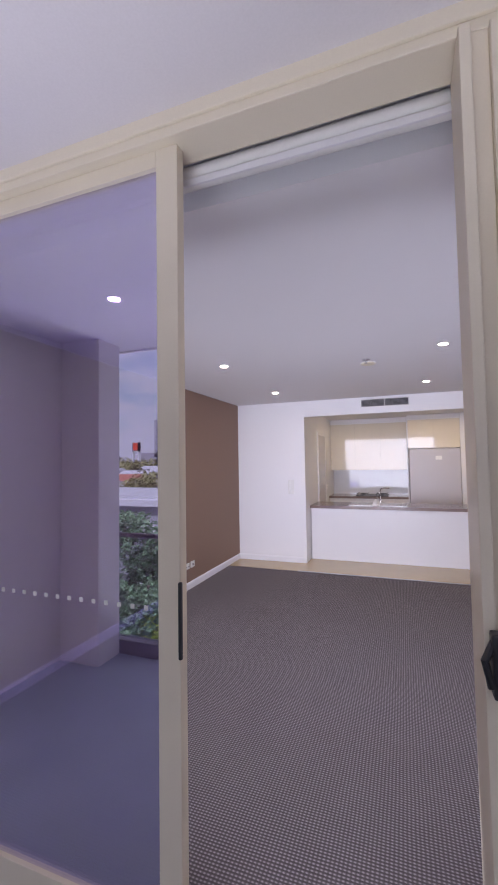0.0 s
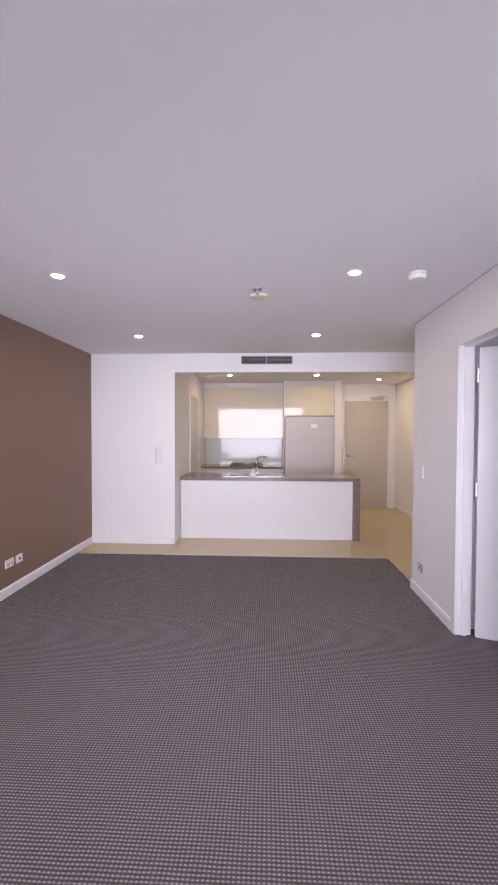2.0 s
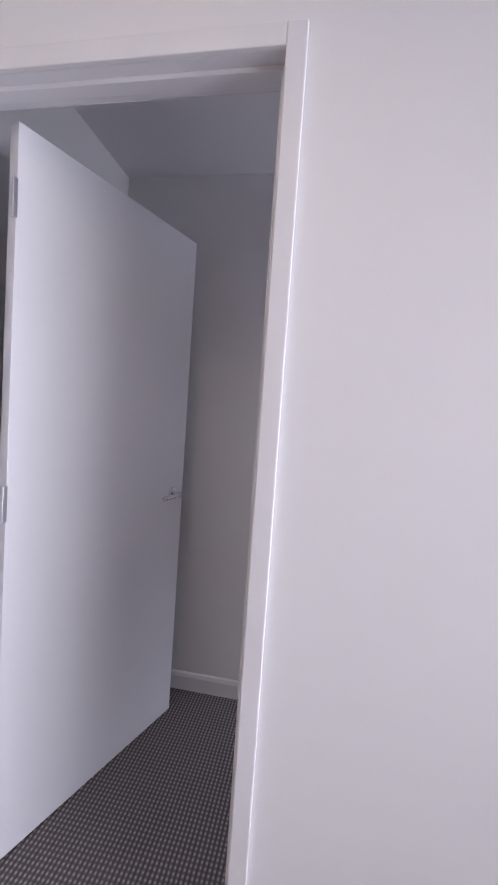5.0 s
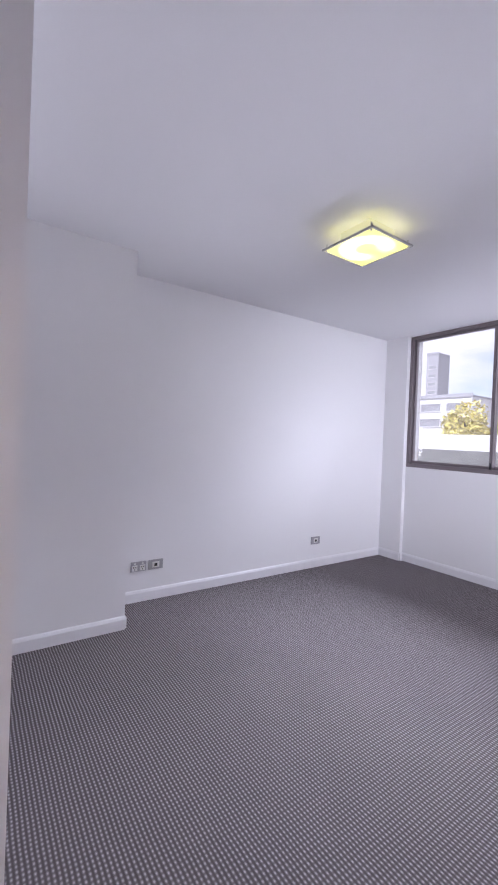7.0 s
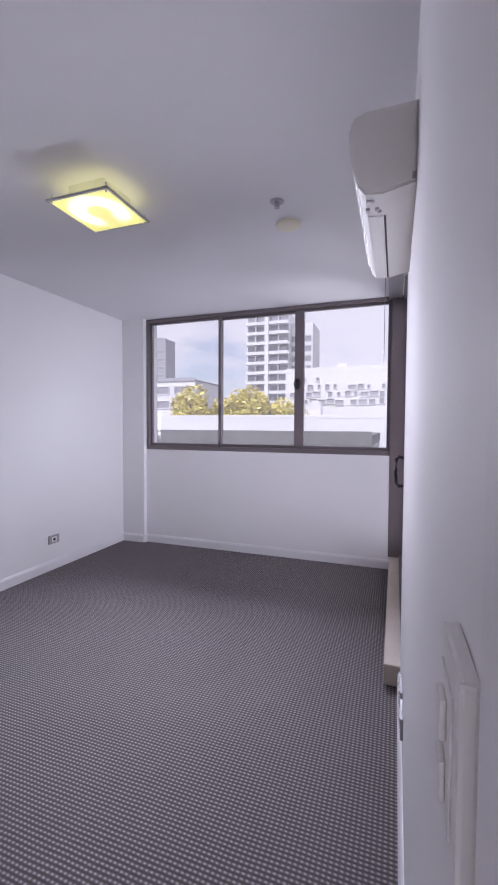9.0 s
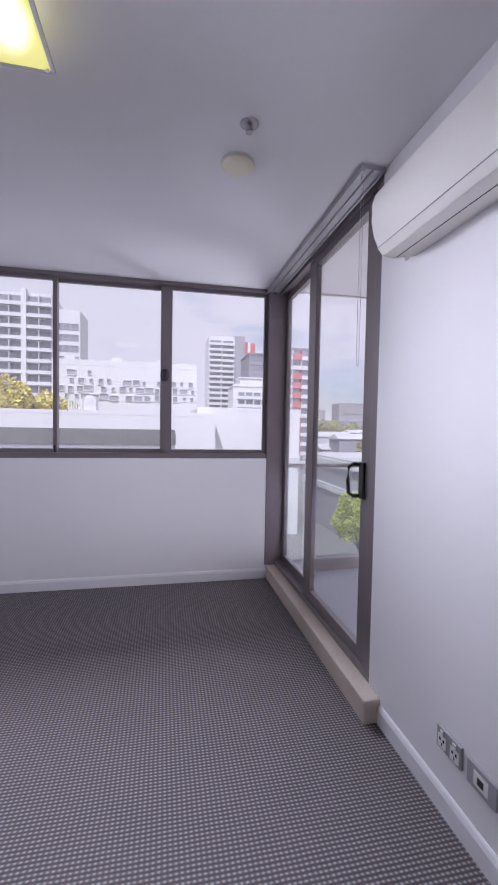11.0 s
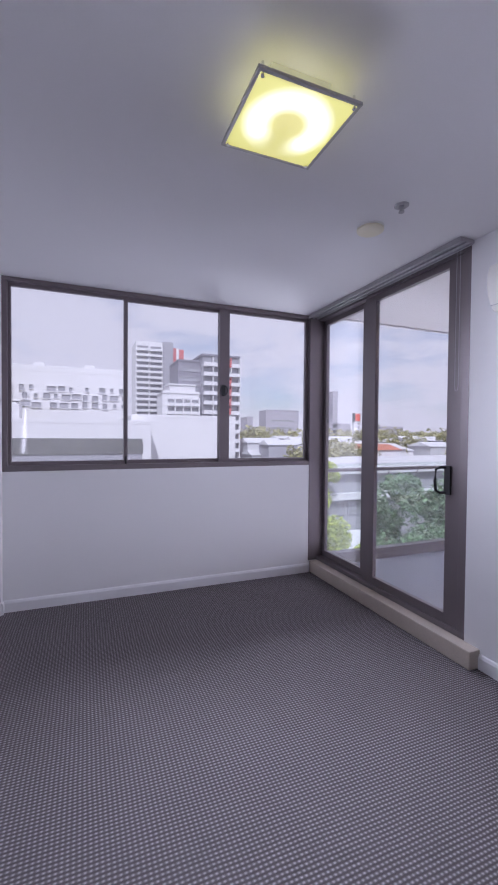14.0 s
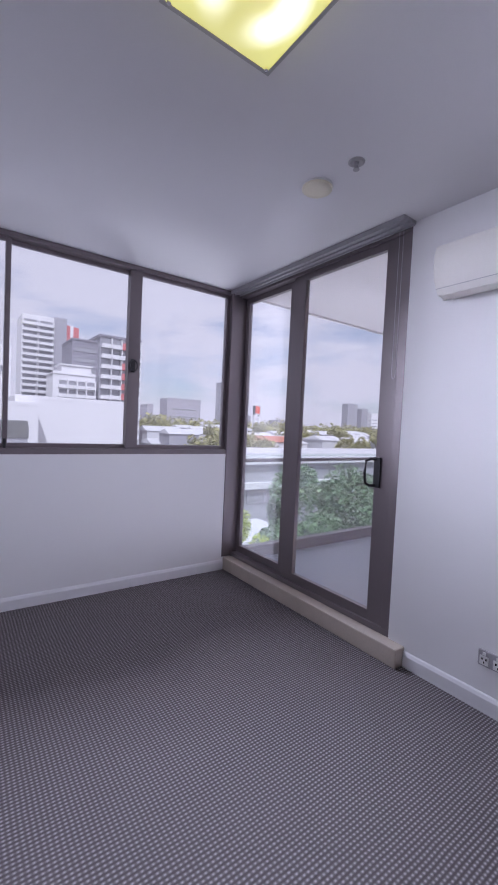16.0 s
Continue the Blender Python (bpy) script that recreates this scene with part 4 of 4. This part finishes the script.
for i in range(6):
    part("roof_plant", boxes((-9 + i * 3.3, -3, 21.9, -7.6 + i * 3.3, -1.5, 22.7 + 0.4 * (i % 2))), BWHITE, a)
block("white_hall", "plain white flat-roofed hall", (-9.0, -45, G), 12.5, 12, 15.0, BWHITE, None, 0.1, 0.02)
block("low_building", "neighbouring grey flat roof edge with a plain blank wall", (12.75, -8, G), 24, 6, 12.75, BGREY, GROUND, 0.1, 0.02)
block("low_building", "low white building behind a grey one", (15.5, -42, G), 40, 3, 14.2, BWHITE, None, 0.1, 0.02)
plant = thing("roof_plant", "white slatted plant box standing on a flat roof", "roof plant", (9.3, -43.4, G + 14.5))
part("box", boxes((-1.2, -0.9, 0, 0.0, 0.9, 1.5), (-0.9, -0.7, 1.5, -0.2, 0.7, 1.7)), BWHITE, plant)
for k in range(6):
    part("slat", boxes((0.15 + k * 0.25, 0.7, 0, 0.28 + k * 0.25, 0.8, 1.3)), BWHITE, plant)
# white tower with red panel
b = thing("apartment_tower", "white apartment tower with a dark slab and red strip", "building", (-23, -150, G))
part("wall", boxes((-1.5, -14, 0, 8.0, 0, 46.5)), BWHITE, b)
part("slab", boxes((-5.4, -14, 0, -1.5, 0.6, 46.8)), BGREY, b, "dark grey blank slab")
part("red_panel", boxes((-9.4, -12, 0, -7.6, 0.2, 44.5), (-6.6, -12, 0, -5.4, 0.2, 44.8)), BRED, b, "red facade strips")
part("white_strip", boxes((-7.6, -12, 0, -6.6, 0.3, 44.8)), BWHITE, b)
bal = shared("balcony", boxes((-2.3, 0, 0, 2.3, 1.2, 0.2), (-2.3, 1.08, 0.2, 2.3, 1.2, 0.85), (-2.36, 0, 0, -2.24, 1.2, 2.0)), (BWHITE,))
pan = window_mesh(3.9, 0.95, BWHITE)
for f in range(21):
    for x in (0.9, 5.6):
        o = new("balcony", bal)
        o.parent, o.location = b, (x, 0, 3 + f * 2.0)
        o = new("window", pan)
        o.parent, o.location = b, (x, 0, 4.4 + f * 2.0)
# grey and red balcony block
c = thing("apartment_building", "grey and white apartment block with red balcony panels", "building", (-34, -120, G))
part("wall", boxes((-9.5, -14, 0, 2.4, 0, 37.2)), BGREY, c)
part("wing", boxes((2.4, -16, 0, 9.5, -2, 35.4)), BDARK, c, "dark grey recessed wing")
part("roof", boxes((-9.9, -14.4, 37.2, 2.8, 0.4, 37.8), (2.8, -16, 35.4, 9.7, -1.8, 35.9)), BDARK, c)
frame_m = shared("balcony", boxes((-1.45, 0, 0, 1.45, 1.5, 0.3), (-1.45, 1.38, 0.3, 1.45, 1.5, 1.15), (-1.6, 0, 0, -1.4, 1.5, 2.9)), (BWHITE,))
red_m = shared("balcony", boxes((-1.45, 0, 0, 1.45, 1.5, 0.3), (-1.45, 1.3, 0.3, 1.45, 1.5, 1.9), (-1.6, 0, 0, -1.4, 1.5, 2.9)), (BRED,))
pc = window_mesh(2.4, 1.7, BDARK)
for f in range(12):
    for k, x in enumerate((-7.9, -5.0, -2.1, 0.8)):
        o = new("balcony", red_m if k == 1 and f % 5 else frame_m)
        o.parent, o.location = c, (x, 0, 1.5 + f * 2.95)
        o = new("window", pc)
        o.parent, o.location = c, (x, 0, 3.5 + f * 2.95)
for f in range(11):
    o = new("window", window_mesh(5.6, 1.2, BGREY) if f == 0 else o.data)
    o.parent, o.location = c, (5.9, -2, 3.5 + f * 2.95)
e = block("apartment_building", "low white apartment block with deep framed balconies", (-24.5, -118, G), 11, 10, 25.0, BWHITE)
put_windows(e, window_mesh(1.9, 1.5, BWHITE), [(-4.2 + k * 2.4, 0, 3 + f * 2.45) for f in range(9) for k in range(4)])
deep = shared("balcony", boxes((-1.2, 0, -0.1, 1.2, 1.3, 0.25), (-1.2, 1.18, 0.25, 1.2, 1.3, 0.8), (-1.2, 0, 0.25, -0.95, 1.3, 2.35)), (BWHITE,))
for fl in range(9):
    for k in range(4):
        o = new("balcony", deep)
        o.parent, o.location = e, (-4.2 + k * 2.4, 0, 1.75 + fl * 2.45)
part("penthouse", boxes((-4.6, -9, 25.3, 3.2, -1.2, 27.6), (-5.0, -9.3, 27.6, 3.6, -0.9, 28.0)), BWHITE, e)
# tower with banded balconies
f_ = thing("apartment_tower", "pale apartment tower with long balconies on every floor", "building", (47.5, -150, G))
part("wall", boxes((-8.5, -16, 0, 8.5, 0, 57)), BWHITE, f_)
part("wing", boxes((-17, -18, 0, -8.5, -3, 53)), BWHITE, f_)
part("lift_core", boxes((-0.8, 0, 0, 0.8, 1.9, 58)), BWHITE, f_)
put_windows(f_, window_mesh(2.2, 1.9, BGREY), [(x, -3, 5.3 + k * 3.8) for k in range(12) for x in (-15.2, -12.6, -10.0)])
bb = shared("balcony", boxes((-3.7, 0, 0, 3.7, 1.8, 0.3), (-3.7, 1.65, 0.3, 3.7, 1.8, 1.2), (-0.1, 0, 0.3, 0.1, 1.6, 3.6)), (BWHITE,))
pb = window_mesh(6.8, 2.0, BGREY)
for fl in range(14):
    for x in (-4.6, 4.6):
        o = new("balcony", bb)
        o.parent, o.location = f_, (x, 0, 3 + fl * 3.8)
        o = new("window", pb)
        o.parent, o.location = f_, (x, 0, 5.3 + fl * 3.8)
t2 = block("apartment_tower", "slim pale tower far away", (95.5, -150, G), 5, 8, 50, BGREY)
put_windows(t2, window_mesh(3.4, 1.3, BWHITE), [(0, 0, 4 + k * 3.4) for k in range(13)])
h_ = block("office_building", "low white office block with dark ribbon windows", (52, -80, G), 18, 14, 23.5, BWHITE, BGREY)
put_windows(h_, window_mesh(4.6, 1.6, BWHITE), [(-6 + k * 6, 0, 5 + f * 3.3) for f in range(6) for k in range(3)])
# concrete banded building below the balcony
i_ = thing("office_building", "long low grey concrete building with pale fascia bands", "building", (-46, -40, G))
part("wall", boxes((-34, -16, 0, 26, 0, 8.6)), BGREY, i_)
for z in (5.2, 8.4):
    part("fascia", boxes((-34.3, -16.2, z, 26.3, 0.8, z + 0.8)), BWHITE, i_)
put_windows(i_, window_mesh(2.6, 1.5, BGREY), [(-32 + k * 3.2, 0, 4.1) for k in range(18)])
part("roof", boxes((-34, -16, 9.2, 26, 0, 9.5)), ROOF, i_)
block("shed", "small building with a flat pale roof", (-17.5, -21, G), 6, 6, 4.5, BGREY, BWHITE, 0.1)
# far skyline; the BHAZE blocks wear distance haze as facade colour
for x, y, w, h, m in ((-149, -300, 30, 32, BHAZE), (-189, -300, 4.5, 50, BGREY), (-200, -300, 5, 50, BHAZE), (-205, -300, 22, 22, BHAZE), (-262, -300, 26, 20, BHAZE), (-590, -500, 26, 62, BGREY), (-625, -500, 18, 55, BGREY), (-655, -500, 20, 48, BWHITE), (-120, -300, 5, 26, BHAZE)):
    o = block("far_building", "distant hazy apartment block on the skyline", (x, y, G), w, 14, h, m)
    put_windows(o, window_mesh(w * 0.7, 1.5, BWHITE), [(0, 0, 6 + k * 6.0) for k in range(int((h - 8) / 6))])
sg = thing("sign_tower", "tall white sign tower with a red panel", "sign", (-149, -200, G))
part("post", boxes((-2.2, -2, 0, -1.6, 0, 26.0), (1.6, -2, 0, 2.2, 0, 26.0), (-2.2, -2, 20.5, 2.2, 0, 26.0), (-1.6, -1.6, 16, 1.6, -0.4, 16.5), (-1.6, -1.6, 18.5, 1.6, -0.4, 19)), BWHITE, sg)
part("panel", boxes((-1.6, 0, 21.3, 1.6, 0.3, 25.6)), BSIGN, sg, "red panel")
for k in range(46):
    y = -rnd.uniform(62, 230)
    x = y * rnd.uniform(0.45, 1.35) + 4
    w, d, h = rnd.uniform(7, 20), rnd.uniform(6, 14), rnd.uniform(4, 9) + (-y - 60) * 0.02
    m = rnd.choice((BWHITE, BWHITE, ROOF, BGREY, BGREY))
    house = thing("house", "low suburban building with a pitched roof", "building", (x, y, G))
    part("wall", boxes((-w / 2, -d, 0, w / 2, 0, h)), m, house)
    rb = bmesh.new()
    p = [rb.verts.new(c) for c in ((-w / 2 - 0.4, 0.4, h), (w / 2 + 0.4, 0.4, h), (w / 2 + 0.4, -d - 0.4, h), (-w / 2 - 0.4, -d - 0.4, h), (-w / 2, -d / 2, h + 1.6), (w / 2, -d / 2, h + 1.6))]
    for q in ((0, 1, 5, 4), (2, 3, 4, 5), (1, 2, 5), (3, 0, 4), (3, 2, 1, 0)):
        rb.faces.new([p[j] for j in q])
    part("roof", rb, TERRA if rnd.random() < 0.16 else ROOF, house)


def leaf_cloud(centres, count, size, r):
    """Small bent leaves on the shells of several clumps."""
    verts, faces = [], []
    for _ in range(count):
        cx, cy, cz, cr = r.choice(centres)
        d = Vector((r.gauss(0, 1), r.gauss(0, 1), r.gauss(0, 1))).normalized()
        rad = cr * (0.55 + 0.5 * r.random() ** 0.5)
        c = Vector((cx, cy, cz)) + d * rad
        u = Vector((r.gauss(0, 1), r.gauss(0, 1), r.gauss(0, 0.6))).normalized()
        v = u.cross(Vector((r.gauss(0, 1), r.gauss(0, 1), r.gauss(0, 1)))).normalized()
        s = size * r.uniform(0.6, 1.4)
        k = len(verts)
        verts += [c - u * s, c - v * s * 0.45, c + u * s, c + v * s * 0.45 + d * s * 0.25]
        faces += [(k, k + 1, k + 2), (k, k + 2, k + 3)]
    me = bpy.data.meshes.new("crown")
    me.from_pydata([tuple(q) for q in verts], [], faces)
    return me


def tree(x, y, top, radius, leaf_m, label, count=5000, size=0.16, seed=1, squash=0.9):
    r = random.Random(seed)
    ob = thing("tree", label, "tree", (x, y, G))
    hgt = top - G
    base = hgt - radius * 2 * squash
    trunk = [(0, 0, 0), (0.1, 0.05, base * 0.4), (-0.1, 0.1, base * 0.8), (0.1, 0, base + radius * 0.7)]
    bm = bmesh.new()
    for pts, w in [(trunk, radius * 0.075)] + [([(0, 0, base * r.uniform(0.7, 0.95)), (math.cos(k) * radius * 0.3, math.sin(k) * radius * 0.3, base + radius * 0.35), (math.cos(k) * radius * 0.65, math.sin(k) * radius * 0.65, base + radius * r.uniform(0.6, 1.2))], radius * 0.03) for k in (0.3, 1.7, 2.9, 4.1, 5.3)]:
        tb = tube(pts, w, 8)
        for v in tb.verts:
            f = 1 - 0.65 * min(1, v.co.z / (base + radius))
            v.co.x, v.co.y = v.co.x * (0.6 + 0.4 * f), v.co.y * (0.6 + 0.4 * f)
        me = bpy.data.meshes.new("limb")
        tb.to_mesh(me)
        tb.free()
        bm.from_mesh(me)
        bpy.data.meshes.remove(me)
    part("trunk", bm, BARK, ob)
    cz = base + radius * squash
    centres = []
    for _ in range(16):
        d = Vector((r.gauss(0, 1), r.gauss(0, 1), r.gauss(0, 1))).normalized() * radius * r.uniform(0.25, 0.72)
        centres.append((d.x, d.y, cz + d.z * squash, radius * r.uniform(0.22, 0.42)))
    me = leaf_cloud(centres, count, size, r)
    me.materials.append(leaf_m)
    cr = new("crown", me)
    cr.parent = ob
    return ob


tree(-13.6, -14, -0.1, 3.4, LEAF_B, "large dark green tree below the balcony", 15000, 0.14, 2, 1.15)
tree(-19.5, -15, 0.0, 3.6, LEAF_B, "broad dark green tree beside another", 11000, 0.15, 8, 1.0)
tree(-11.6, -13.5, -4.2, 1.9, LEAF_A, "smaller green tree at the foot of a larger one", 5000, 0.12, 12)
tree(-10.4, -18, -0.7, 2.5, LEAF_A, "bright green tree below the window", 9000, 0.13, 3, 1.2)
tree(-13.3, -20.5, -4.2, 1.2, LEAF_A, "small bright green street tree", 2500, 0.12, 4)
tree(-23.5, -38, -0.7, 2.8, LEAF_A, "round green tree behind a low wall", 5000, 0.18, 5)
tree(-36, -58, 1.5, 4.5, LEAF_D, "green tree among low roofs", 4000, 0.3, 6)
tree(-48, -62, 0.5, 5, LEAF_D, "olive green tree among low roofs", 4000, 0.3, 7)
for k, (x, y, top, rad) in enumerate(((16.5, -52, 6.4, 4.6), (22, -53, 7.0, 4.8), (28.5, -52, 7.6, 5.2), (12.5, -55, 5.0, 4.0), (34, -60, 5.6, 4.8))):
    tree(x, y, top, rad, LEAF_C, "yellow-green tree behind the low grey building", 4500, 0.3, 20 + k)
for k in range(14):
    y = -rnd.uniform(85, 210)
    tree(y * rnd.uniform(0.38, 1.4), y, rnd.uniform(-1, 4), rnd.uniform(4, 6.5), LEAF_D, "olive green suburban tree far off", 1300, 0.5, 40 + k)
wr = random.Random(9)
centres = []
for k in range(500):
    y = -wr.uniform(230, 330)
    centres.append((y * wr.uniform(0.3, 2.2), y, G + wr.uniform(6, 13), wr.uniform(4, 8)))
me = leaf_cloud(centres, 26000, 1.3, wr)
me.materials.append(LEAF_D)
tagged(new("distant_trees", me), "distant olive green tree line along the horizon", "trees", "", "stuff")
